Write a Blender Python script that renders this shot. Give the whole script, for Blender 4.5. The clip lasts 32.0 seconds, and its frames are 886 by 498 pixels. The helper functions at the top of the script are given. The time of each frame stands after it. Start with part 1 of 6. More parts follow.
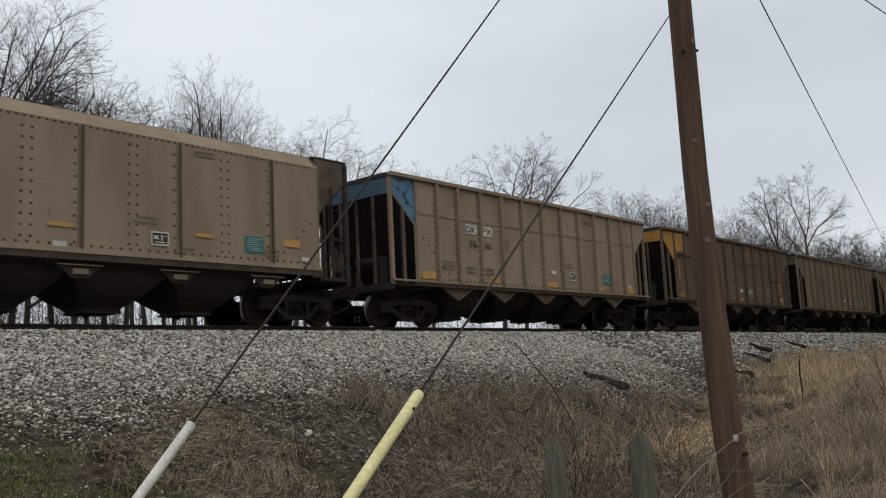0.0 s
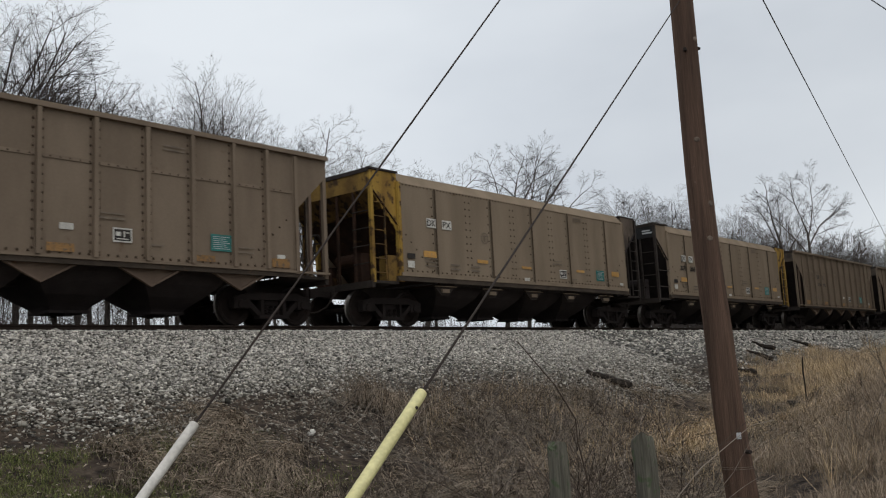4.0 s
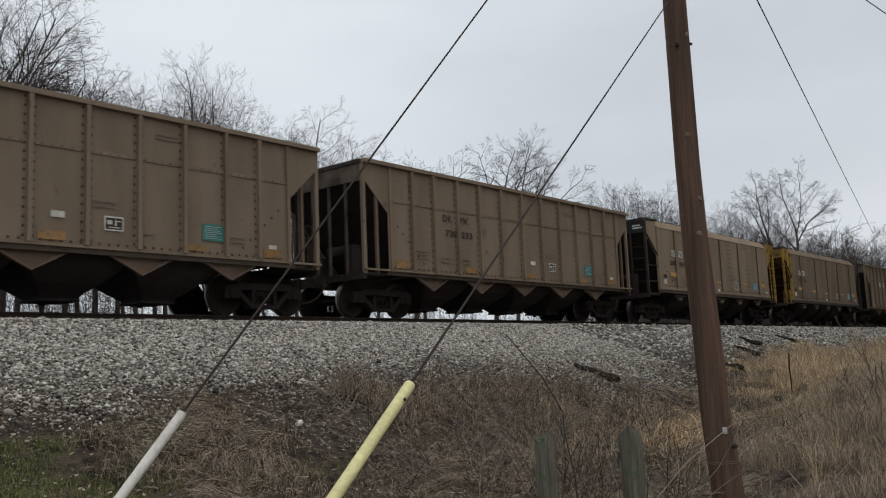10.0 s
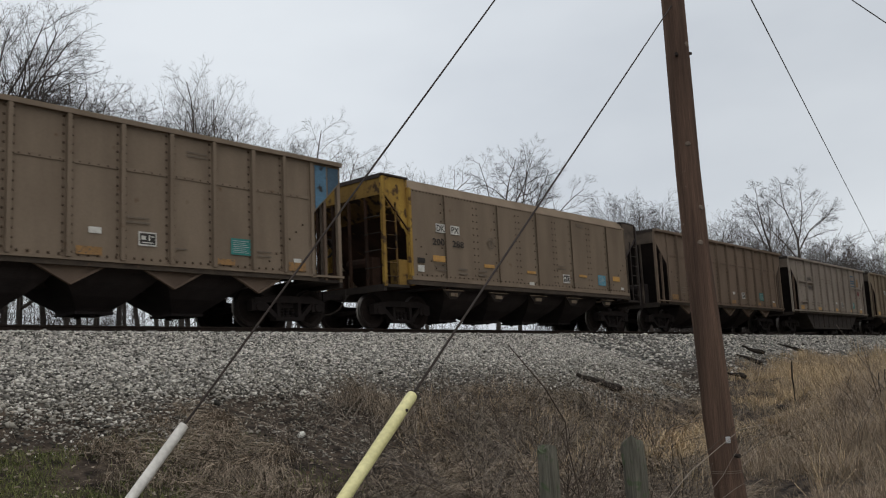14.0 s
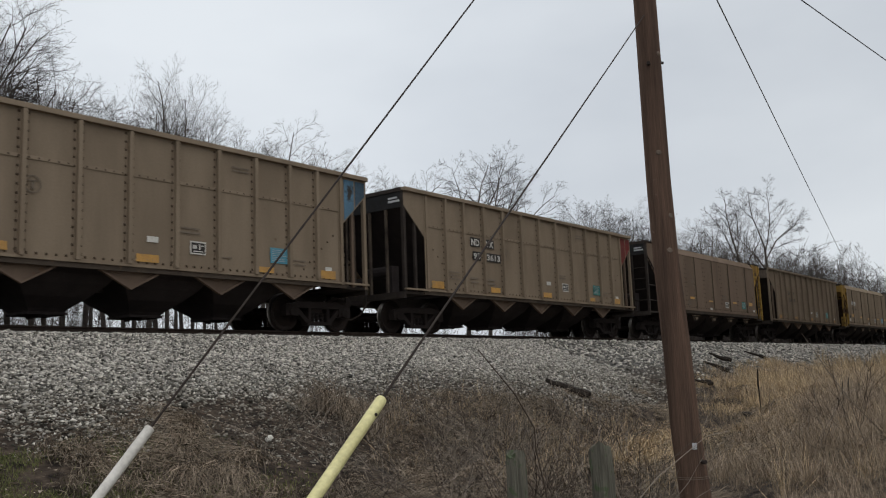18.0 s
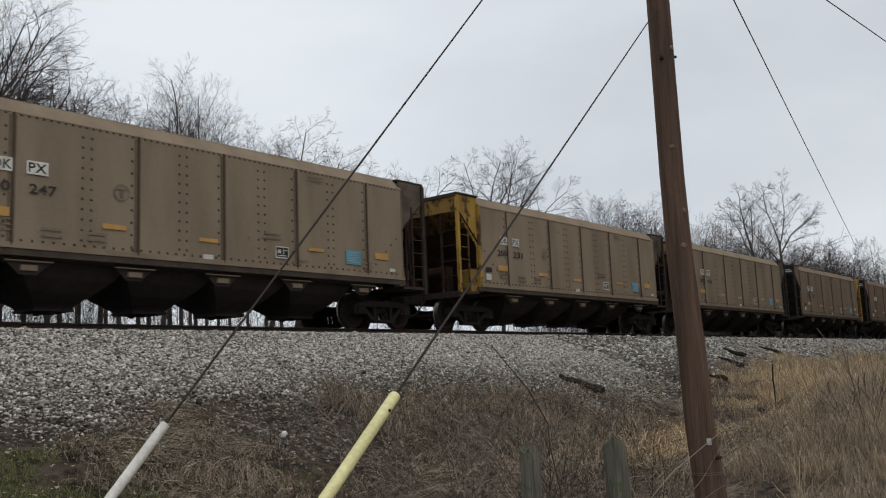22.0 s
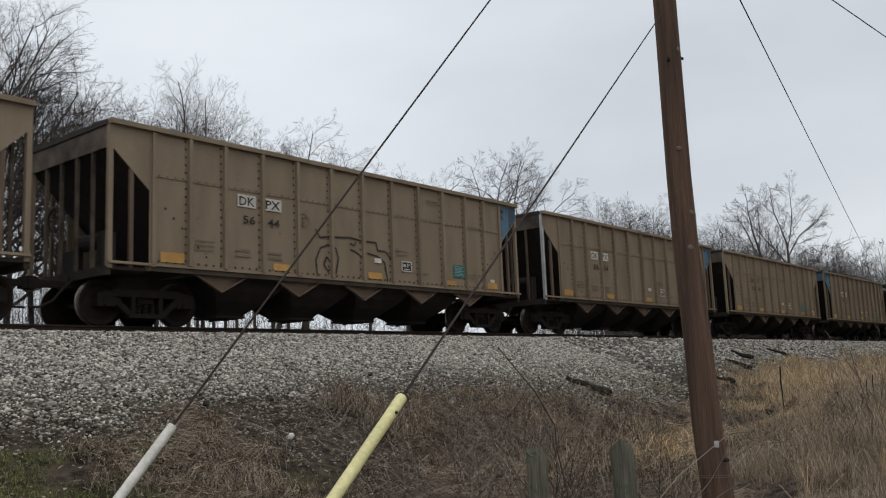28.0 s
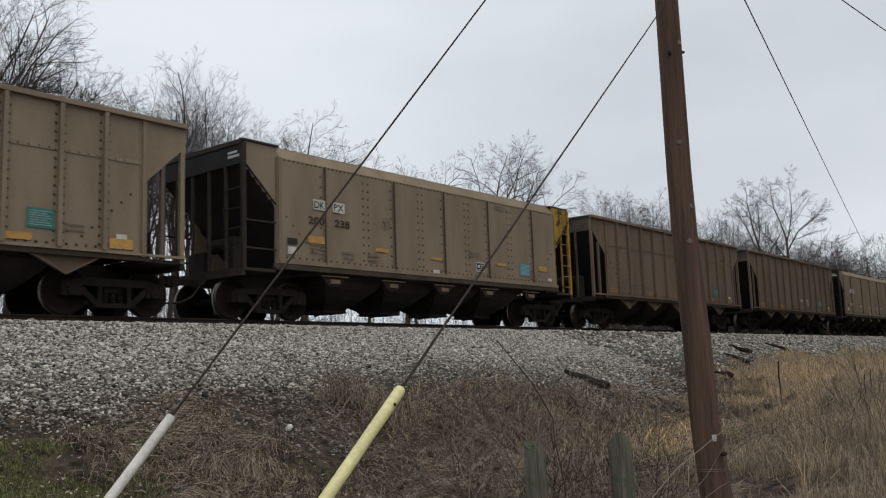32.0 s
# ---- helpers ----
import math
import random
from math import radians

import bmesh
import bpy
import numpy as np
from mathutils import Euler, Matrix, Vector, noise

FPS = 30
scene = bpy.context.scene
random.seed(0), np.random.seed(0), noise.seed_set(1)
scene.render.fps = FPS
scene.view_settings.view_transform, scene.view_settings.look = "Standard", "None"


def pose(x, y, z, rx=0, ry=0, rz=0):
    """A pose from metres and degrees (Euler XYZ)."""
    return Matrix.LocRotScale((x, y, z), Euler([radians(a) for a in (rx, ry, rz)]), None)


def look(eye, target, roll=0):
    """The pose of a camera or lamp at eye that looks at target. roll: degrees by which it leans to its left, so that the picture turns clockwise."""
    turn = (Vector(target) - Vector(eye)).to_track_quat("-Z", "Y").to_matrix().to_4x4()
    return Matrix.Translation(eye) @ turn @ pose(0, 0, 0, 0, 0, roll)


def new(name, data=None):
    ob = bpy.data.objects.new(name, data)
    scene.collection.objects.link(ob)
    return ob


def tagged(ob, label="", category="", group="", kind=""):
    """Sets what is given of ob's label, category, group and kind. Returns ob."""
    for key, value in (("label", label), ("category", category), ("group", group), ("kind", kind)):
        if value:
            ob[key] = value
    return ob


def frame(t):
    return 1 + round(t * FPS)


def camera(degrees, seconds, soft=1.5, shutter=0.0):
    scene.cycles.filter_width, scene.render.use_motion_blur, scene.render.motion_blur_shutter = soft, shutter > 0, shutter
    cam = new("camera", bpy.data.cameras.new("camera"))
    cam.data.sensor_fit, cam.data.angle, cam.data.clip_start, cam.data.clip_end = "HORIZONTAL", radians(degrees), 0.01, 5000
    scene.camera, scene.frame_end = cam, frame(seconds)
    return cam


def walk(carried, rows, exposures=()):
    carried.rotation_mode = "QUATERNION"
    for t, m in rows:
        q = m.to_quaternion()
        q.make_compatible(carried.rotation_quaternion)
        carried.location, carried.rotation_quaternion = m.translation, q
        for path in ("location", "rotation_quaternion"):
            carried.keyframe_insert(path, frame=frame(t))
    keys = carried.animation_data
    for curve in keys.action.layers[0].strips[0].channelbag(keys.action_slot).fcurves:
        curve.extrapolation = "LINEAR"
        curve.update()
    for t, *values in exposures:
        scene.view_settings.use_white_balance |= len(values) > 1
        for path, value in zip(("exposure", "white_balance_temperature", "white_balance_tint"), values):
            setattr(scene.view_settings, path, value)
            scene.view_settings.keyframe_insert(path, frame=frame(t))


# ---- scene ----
# World: x along the track, y away from the viewer, z = 0 at the top of the rails.
EYE = (0.0, -17.195, -1.247)
LENS = 53.66


def aim(yaw, pitch, roll):
    """A pose at EYE: yaw to the left of +y, pitch up, roll, in degrees."""
    a, b = radians(yaw), radians(pitch)
    way = Vector((-math.sin(a) * math.cos(b), math.cos(a) * math.cos(b), math.sin(b)))
    return look(EYE, Vector(EYE) + way, roll)


cam = camera(LENS, 32.0, soft=1.1, shutter=0.08)
walk(cam, [(t, aim(yaw, pitch, roll)) for t, yaw, pitch, roll in (
    (0.0, -49.668, 7.947, -2.776), (0.5, -49.626, 8.092, -2.865), (1.0, -49.852, 8.100, -2.898), (1.5, -49.989, 8.088, -2.904),
    (2.0, -49.964, 8.003, -2.830), (2.5, -50.011, 7.891, -2.833), (3.0, -49.729, 7.970, -2.858), (3.5, -49.521, 7.870, -2.973),
    (5.5, -49.604, 8.122, -2.918), (6.0, -49.942, 8.169, -2.831), (6.5, -49.943, 8.264, -2.758), (7.0, -49.850, 8.168, -2.739),
    (7.5, -49.787, 8.120, -2.719), (8.0, -49.664, 7.881, -2.603), (8.5, -49.268, 7.582, -2.524), (9.0, -49.053, 7.728, -2.463),
    (9.5, -49.457, 7.715, -2.387), (10.0, -50.157, 7.356, -2.382), (10.5, -50.462, 7.170, -2.360), (11.0, -50.432, 7.088, -2.362),
    (11.5, -50.433, 7.006, -2.317), (12.0, -50.428, 6.923, -2.268), (12.5, -50.314, 7.041, -2.285), (13.0, -50.059, 7.645, -2.543),
    (13.5, -49.953, 8.026, -2.742), (14.0, -50.101, 8.040, -2.696), (14.5, -50.229, 8.198, -2.449), (16.5, -50.711, 8.395, -2.672),
    (17.0, -51.395, 8.396, -2.472), (17.5, -52.135, 8.255, -2.310), (18.0, -51.996, 8.251, -2.192), (18.5, -51.638, 8.396, -2.350),
    (19.0, -51.433, 8.418, -2.317), (19.5, -51.369, 8.267, -2.252), (20.0, -51.363, 8.184, -2.355), (20.5, -51.387, 8.192, -2.453),
    (21.0, -51.557, 8.110, -2.367), (21.5, -51.612, 7.988, -2.265), (22.0, -51.140, 8.021, -2.332), (22.5, -50.774, 8.092, -2.375),
    (23.0, -50.971, 8.055, -2.317), (23.5, -50.919, 8.052, -2.259), (24.0, -50.799, 8.101, -2.257), (24.5, -50.859, 8.253, -2.325),
    (25.0, -50.946, 8.227, -2.315), (25.5, -51.022, 8.174, -2.272), (27.5, -50.816, 8.233, -2.278), (28.0, -50.708, 8.168, -2.292),
    (28.5, -50.603, 8.110, -2.316), (29.0, -50.672, 7.905, -2.323), (29.5, -50.668, 7.873, -2.177), (30.0, -50.917, 7.892, -2.088),
    (30.5, -50.927, 7.790, -2.126), (31.0, -50.727, 7.723, -2.033), (31.5, -50.677, 7.656, -1.995), (32.0, -50.729, 7.681, -1.945),
)], exposures=[(0.0, 0.0), (4.0, 0.0), (8.0, -0.03), (14.0, -0.03), (19.0, 0.0), (24.0, 0.03), (32.0, 0.03)])

# ---- light: a bright overcast sky ----
world = bpy.data.worlds.new("overcast_sky")
scene.world = world
world.use_nodes = True
wn, wl = world.node_tree.nodes, world.node_tree.links
wn.clear()
w_out = wn.new("ShaderNodeOutputWorld")
w_bg = wn.new("ShaderNodeBackground")
w_sky = wn.new("ShaderNodeTexSky")
w_sky.sky_type = "NISHITA"
w_sky.sun_disc = False
w_sky.sun_elevation, w_sky.sun_rotation = radians(38), radians(200)
w_sky.dust_density = 4.0
w_dim = wn.new("ShaderNodeMixRGB")
w_dim.blend_type, w_dim.inputs[0].default_value = "MULTIPLY", 1.0
w_dim.inputs[2].default_value = (0.10, 0.10, 0.10, 1)
w_co = wn.new("ShaderNodeTexCoord")
w_map = wn.new("ShaderNodeMapping")
w_map.inputs["Scale"].default_value = (1.0, 1.0, 2.6)
w_noise = wn.new("ShaderNodeTexNoise")
w_noise.inputs["Scale"].default_value = 1.7
w_noise.inputs["Detail"].default_value = 5.0
w_noise.inputs["Roughness"].default_value = 0.48
w_ramp = wn.new("ShaderNodeValToRGB")
w_ramp.color_ramp.elements[0].position, w_ramp.color_ramp.elements[0].color = 0.30, (0.65, 0.695, 0.752, 1)
w_ramp.color_ramp.elements[1].position, w_ramp.color_ramp.elements[1].color = 0.66, (0.825, 0.87, 0.915, 1)
w_mix = wn.new("ShaderNodeMixRGB")
w_mix.inputs[0].default_value = 0.93
wl.new(w_co.outputs["Generated"], w_map.inputs[0])
wl.new(w_map.outputs[0], w_noise.inputs["Vector"])
wl.new(w_noise.outputs["Fac"], w_ramp.inputs[0])
wl.new(w_sky.outputs[0], w_dim.inputs[1])
wl.new(w_dim.outputs[0], w_mix.inputs[1])
wl.new(w_ramp.outputs[0], w_mix.inputs[2])
w_dot = wn.new("ShaderNodeVectorMath")
w_dot.operation = "DOT_PRODUCT"
w_dot.inputs[1].default_value = (0.985, 0.05, 0.16)
wl.new(w_co.outputs["Generated"], w_dot.inputs[0])
w_far = wn.new("ShaderNodeMapRange")
w_far.interpolation_type = "SMOOTHSTEP"
w_far.inputs["From Min"].default_value, w_far.inputs["From Max"].default_value = 0.80, 1.0
w_far.inputs["To Min"].default_value, w_far.inputs["To Max"].default_value = 1.0, 0.90
wl.new(w_dot.outputs["Value"], w_far.inputs["Value"])
w_grey = wn.new("ShaderNodeMixRGB")
w_grey.blend_type, w_grey.inputs[0].default_value = "MULTIPLY", 1.0
wl.new(w_mix.outputs[0], w_grey.inputs[1])
wl.new(w_far.outputs[0], w_grey.inputs[2])
wl.new(w_grey.outputs[0], w_bg.inputs[0])
w_bg.inputs[1].default_value = 1.0
wl.new(w_bg.outputs[0], w_out.inputs[0])

sun = new("sun", bpy.data.lights.new("sun", "SUN"))
sun.data.energy, sun.data.angle, sun.data.color = 0.6, radians(40), (1.0, 0.97, 0.92)
sun.matrix_world = look((0, 0, 60), (-10, 14, 0))


# ---- materials ----
def material(name, base, dark=None, rough=0.8, metal=0.0, scale=3.0, grain=40.0, amount=0.6, bump=0.15, stretch=(1, 1, 1),
             spot=None, spot_at=0.62, per_object=0.12, coords="Object", speckle=0.28, along=False, gloss=None):
    """A weathered surface: two scales of noise between base and dark, spots of a third colour, grain relief."""
    m = bpy.data.materials.new(name)
    m.use_nodes = True
    n, l = m.node_tree.nodes, m.node_tree.links
    b = n["Principled BSDF"]
    b.inputs["Roughness"].default_value, b.inputs["Metallic"].default_value = rough, metal
    b.inputs["Specular IOR Level"].default_value = (0.5 if metal or rough < 0.65 else 0.12) if gloss is None else gloss
    dark = dark or tuple(c * 0.6 for c in base)
    co, info = n.new("ShaderNodeTexCoord"), n.new("ShaderNodeObjectInfo")
    off = n.new("ShaderNodeVectorMath")
    off.operation = "MULTIPLY_ADD"
    off.inputs[1].default_value = (37.0, 19.0, 11.0)
    l.new(info.outputs["Random"], off.inputs[0])
    l.new(co.outputs[coords], off.inputs[2])
    mp = n.new("ShaderNodeMapping")
    mp.inputs["Scale"].default_value = stretch
    l.new(off.outputs[0], mp.inputs[0])
    big, small = n.new("ShaderNodeTexNoise"), n.new("ShaderNodeTexNoise")
    big.inputs["Scale"].default_value, big.inputs["Detail"].default_value = scale, 6.0
    small.inputs["Scale"].default_value, small.inputs["Detail"].default_value = grain, 3.0
    l.new(mp.outputs[0], big.inputs["Vector"])
    l.new((mp if along else off).outputs[0], small.inputs["Vector"])
    ramp = n.new("ShaderNodeValToRGB")
    ramp.color_ramp.elements[0].position, ramp.color_ramp.elements[1].position = 0.36, 0.66
    l.new(big.outputs["Fac"], ramp.inputs[0])
    mix = n.new("ShaderNodeMixRGB")
    mix.inputs[1].default_value, mix.inputs[2].default_value = (*base, 1), (*dark, 1)
    fac = n.new("ShaderNodeMath")
    fac.operation = "MULTIPLY"
    fac.inputs[1].default_value = amount
    l.new(ramp.outputs[0], fac.inputs[0])
    l.new(fac.outputs[0], mix.inputs[0])
    last = mix.outputs[0]
    if spot:
        sp = n.new("ShaderNodeTexNoise")
        sp.inputs["Scale"].default_value, sp.inputs["Detail"].default_value = scale * 2.3, 8.0
        l.new(off.outputs[0], sp.inputs["Vector"])
        sr = n.new("ShaderNodeValToRGB")
        sr.color_ramp.elements[0].position, sr.color_ramp.elements[1].position = spot_at, spot_at + 0.10
        l.new(sp.outputs["Fac"], sr.inputs[0])
        sm = n.new("ShaderNodeMixRGB")
        sm.inputs[2].default_value = (*spot, 1)
        l.new(last, sm.inputs[1])
        l.new(sr.outputs[0], sm.inputs[0])
        last = sm.outputs[0]
    hsv = n.new("ShaderNodeHueSaturation")
    val = n.new("ShaderNodeMapRange")
    val.inputs["To Min"].default_value, val.inputs["To Max"].default_value = 1 - speckle, 1 + speckle
    l.new(small.outputs["Fac"], val.inputs["Value"])
    rnd = n.new("ShaderNodeMapRange")
    rnd.inputs["To Min"].default_value, rnd.inputs["To Max"].default_value = 1 - per_object, 1 + per_object
    l.new(info.outputs["Random"], rnd.inputs["Value"])
    prod = n.new("ShaderNodeMath")
    prod.operation = "MULTIPLY"
    l.new(val.outputs[0], prod.inputs[0])
    l.new(rnd.outputs[0], prod.inputs[1])
    l.new(prod.outputs[0], hsv.inputs["Value"])
    l.new(last, hsv.inputs["Color"])
    l.new(hsv.outputs[0], b.inputs["Base Color"])
    if bump:
        bp = n.new("ShaderNodeBump")
        bp.inputs["Strength"].default_value, bp.inputs["Distance"].default_value = bump, 0.02
        l.new(small.outputs["Fac"], bp.inputs["Height"])
        l.new(bp.outputs[0], b.inputs["Normal"])
    return m


STREAK = (1.2, 1.2, 0.30)


def car_paint(name, base, dark, rust, rust_at):
    """Old car paint: broad vertical grime streaks, a faint grain, rusty blooms."""
    base, dark = ((c[0] * 1.01, c[1] * 0.99, c[2] * 1.01) for c in (base, dark))
    base, dark = (tuple(1.06 * v for v in c) for c in (base, dark))
    near, far = (tuple(a + (b - a) * k for a, b in zip(base, dark)) for k in (0.16, 0.72))
    return material(name, near, far, 0.85, scale=1.3, grain=22, amount=0.85, bump=0.03, stretch=STREAK, spot=rust, spot_at=rust_at + 0.02, per_object=0.04, speckle=0.10, gloss=0.0)


BODY = {
    "tan": car_paint("paint_tan", (0.315, 0.25, 0.175), (0.19, 0.145, 0.10), (0.17, 0.105, 0.06), 0.66),
    "beige": car_paint("paint_beige", (0.285, 0.228, 0.16), (0.17, 0.132, 0.092), (0.15, 0.10, 0.065), 0.67),
    "umber": car_paint("paint_umber", (0.240, 0.189, 0.135), (0.145, 0.112, 0.080), (0.14, 0.09, 0.055), 0.66),
    "brown": car_paint("paint_brown", (0.213, 0.161, 0.117), (0.128, 0.097, 0.071), (0.14, 0.085, 0.053), 0.64),
    "dark": car_paint("paint_dark_brown", (0.172, 0.127, 0.092), (0.098, 0.073, 0.055), (0.16, 0.09, 0.05), 0.66),
    "grey": car_paint("paint_grey", (0.34, 0.295, 0.24), (0.22, 0.182, 0.146), (0.18, 0.12, 0.085), 0.64),
}
# bays and trucks: grime, with the shade under the cars put into the colour
COAL_SHADE = material("coal_dust_and_shade", (0.048, 0.039, 0.037), (0.030, 0.025, 0.024), 0.85, scale=3, grain=40)
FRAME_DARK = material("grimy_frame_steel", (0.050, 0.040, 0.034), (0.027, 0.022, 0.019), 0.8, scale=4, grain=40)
TRUCK = material("truck_casting", (0.026, 0.020, 0.018), (0.016, 0.013, 0.012), 0.8, scale=5, grain=50)
WHEEL_STEEL = material("wheel_plate", (0.026, 0.019, 0.016), (0.015, 0.012, 0.011), 0.92, scale=5, grain=50)
TREAD = material("polished_tread", (0.24, 0.22, 0.20), (0.14, 0.12, 0.11), 0.5, 1.0, scale=6, grain=60, bump=0.03)
PAINT = {
    "yellow": material("end_paint_yellow", (0.42, 0.262, 0.055), (0.22, 0.125, 0.036), 0.75, scale=1.6, grain=20, amount=0.9, bump=0.04, stretch=(1.4, 1.4, 0.5), spot=(0.085, 0.05, 0.026), spot_at=0.53, per_object=0.08, speckle=0.18),
    "grimy": material("yellow_under_coal_dust", (0.20, 0.115, 0.035), (0.08, 0.048, 0.022), 0.8, scale=2.2, grain=20, amount=1.0, bump=0.04, spot=(0.035, 0.024, 0.016), spot_at=0.50, per_object=0.1),
    "blue": material("end_paint_blue", (0.115, 0.22, 0.31), (0.08, 0.14, 0.19), 0.7, scale=2, grain=25, spot=(0.05, 0.045, 0.04), spot_at=0.53, per_object=0.05),
    "maroon": material("coal_stained_maroon", (0.060, 0.032, 0.021), (0.026, 0.018, 0.014), 0.85, scale=1.6, grain=18, amount=0.9, bump=0.04, spot=(0.13, 0.075, 0.03), spot_at=0.66),
    # stained yellow, darkened for the shadowed look of the front-facing ends
    "dim_yellow": material("dim_yellow_end_paint", (0.29, 0.175, 0.046), (0.15, 0.088, 0.030), 0.78, scale=1.4, grain=18, amount=0.9, bump=0.04, stretch=(1.4, 1.4, 0.5), spot=(0.07, 0.042, 0.023), spot_at=0.55),
    "scrawl": material("rust_red_spray", (0.17, 0.075, 0.052), (0.14, 0.085, 0.06), 0.8, scale=6, grain=40),
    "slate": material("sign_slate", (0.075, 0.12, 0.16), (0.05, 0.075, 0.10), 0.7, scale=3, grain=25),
    "black": material("end_paint_black", (0.030, 0.029, 0.029), (0.018, 0.017, 0.016), 0.75, scale=2, grain=25, per_object=0.05),
    "orange": material("patch_orange", (0.46, 0.24, 0.06), (0.30, 0.14, 0.04), 0.75, scale=2.5, grain=25, spot=(0.16, 0.09, 0.04), spot_at=0.62, per_object=0.05),
    "amber": material("reflective_amber", (0.55, 0.30, 0.07), (0.38, 0.20, 0.07), 0.6, scale=6, grain=40, spot=(0.30, 0.22, 0.14), spot_at=0.60),
    "old_amber": material("faded_amber", (0.34, 0.19, 0.075), (0.20, 0.125, 0.07), 0.75, scale=6, grain=40, spot=(0.16, 0.12, 0.085), spot_at=0.54),
    "red": material("end_paint_red", (0.20, 0.045, 0.038), (0.12, 0.032, 0.028), 0.7, scale=2.5, grain=25, spot=(0.12, 0.07, 0.05), spot_at=0.62),
    "white": material("stencil_white", (0.66, 0.64, 0.58), (0.42, 0.39, 0.34), 0.7, scale=5, grain=40, spot=(0.25, 0.21, 0.17), spot_at=0.64),
    "teal": material("placard_teal", (0.055, 0.215, 0.19), (0.05, 0.14, 0.125), 0.7, scale=4, grain=40),
    "sky": material("placard_sky_blue", (0.10, 0.32, 0.41), (0.07, 0.21, 0.27), 0.6, scale=4, grain=40),
    "ink": material("stencil_black", (0.035, 0.032, 0.030), (0.07, 0.06, 0.05), 0.75, scale=6, grain=40),
    "faded": material("stencil_faded", (0.16, 0.13, 0.10), (0.24, 0.19, 0.14), 0.8, scale=6, grain=40),
    "silver": material("bare_silver", (0.52, 0.52, 0.52), (0.34, 0.33, 0.32), 0.5, scale=4, grain=40),
}
# rusty brown, with the shade below the sill put into its tone
SHADED_LOWER_SIDE = material("rusty_shaded_lower_side", (0.088, 0.068, 0.052), (0.040, 0.032, 0.026), 0.85, scale=2.5, grain=30, spot=(0.13, 0.085, 0.055), spot_at=0.64)
SEAM_RUST = material("rust_streaked_seam", (0.105, 0.074, 0.050), (0.060, 0.043, 0.031), 0.85, scale=3, grain=30, stretch=(1, 1, 0.3))
SEAM_BAND = material("dirt_streak", (0.165, 0.128, 0.09), (0.115, 0.088, 0.062), 0.85, scale=2.5, grain=30, stretch=(1.5, 1.5, 0.25))
RAIL = material("rusty_rail", (0.050, 0.036, 0.028), (0.026, 0.020, 0.017), 0.8, scale=5, grain=60)
TIE = material("creosoted_tie", (0.075, 0.060, 0.048), (0.035, 0.030, 0.025), 0.9, scale=6, grain=60, stretch=(6, 1, 6))
STONE = material("ballast_limestone", (0.42, 0.41, 0.38), (0.20, 0.185, 0.165), 0.9, scale=9, grain=30, amount=0.8, per_object=0)
POLE = material("old_utility_pole", (0.132, 0.082, 0.058), (0.040, 0.027, 0.021), 0.85, scale=5, grain=34, stretch=(3.2, 3.2, 0.14), bump=0.55, spot=(0.20, 0.15, 0.115), spot_at=0.70, speckle=0.45, along=True)
POST = material("mossy_fence_post", (0.165, 0.152, 0.118), (0.045, 0.043, 0.035), 0.9, scale=9, grain=40, stretch=(3, 3, 0.2), bump=0.6, spot=(0.085, 0.105, 0.060), spot_at=0.55, speckle=0.4, along=True)
KNOT = material("worn_knot", (0.20, 0.155, 0.12), (0.09, 0.068, 0.052), 0.9, scale=9, grain=50)
PIPE_Y = material("yellow_guy_guard", (0.66, 0.60, 0.29), (0.50, 0.45, 0.20), 0.5, scale=6, grain=50, stretch=(1, 1, 1), bump=0.03, spot=(0.40, 0.36, 0.20), spot_at=0.66)
PIPE_W = material("white_guy_guard", (0.74, 0.70, 0.63), (0.56, 0.52, 0.46), 0.5, scale=6, grain=50, bump=0.03)
LINE = material("aged_line_wire", (0.20, 0.20, 0.205), (0.13, 0.13, 0.13), 0.7, scale=20, grain=80, bump=0)
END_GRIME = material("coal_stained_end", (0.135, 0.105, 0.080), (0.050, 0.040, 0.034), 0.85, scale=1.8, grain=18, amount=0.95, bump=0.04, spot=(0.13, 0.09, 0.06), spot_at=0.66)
WIRE = material("guy_strand", (0.050, 0.038, 0.032), (0.026, 0.022, 0.020), 0.8, 0.0, scale=20, grain=80, bump=0)
BARK = material("winter_bark", (0.095, 0.08, 0.068), (0.05, 0.042, 0.036), 0.95, scale=3, grain=30, per_object=0.2)
TWIG = material("bare_twigs", (0.085, 0.072, 0.064), (0.05, 0.043, 0.039), 0.95, scale=2, grain=20, per_object=0.2)
OLD_TIMBER = material("rotten_timber", (0.042, 0.034, 0.028), (0.018, 0.015, 0.013), 0.95, scale=6, grain=50, bump=0.5)


def blade_material(name, a, b):
    """Grass: colour between a and b blade by blade."""
    m = bpy.data.materials.new(name)
    m.use_nodes = True
    n, l = m.node_tree.nodes, m.node_tree.links
    g, r = n.new("ShaderNodeNewGeometry"), n.new("ShaderNodeValToRGB")
    r.color_ramp.elements[0].color, r.color_ramp.elements[1].color = (*a, 1), (*b, 1)
    l.new(g.outputs["Random Per Island"], r.inputs[0])
    l.new(r.outputs[0], n["Principled BSDF"].inputs["Base Color"])
    n["Principled BSDF"].inputs["Roughness"].default_value = 0.95
    n["Principled BSDF"].inputs["Specular IOR Level"].default_value = 0.12
    return m


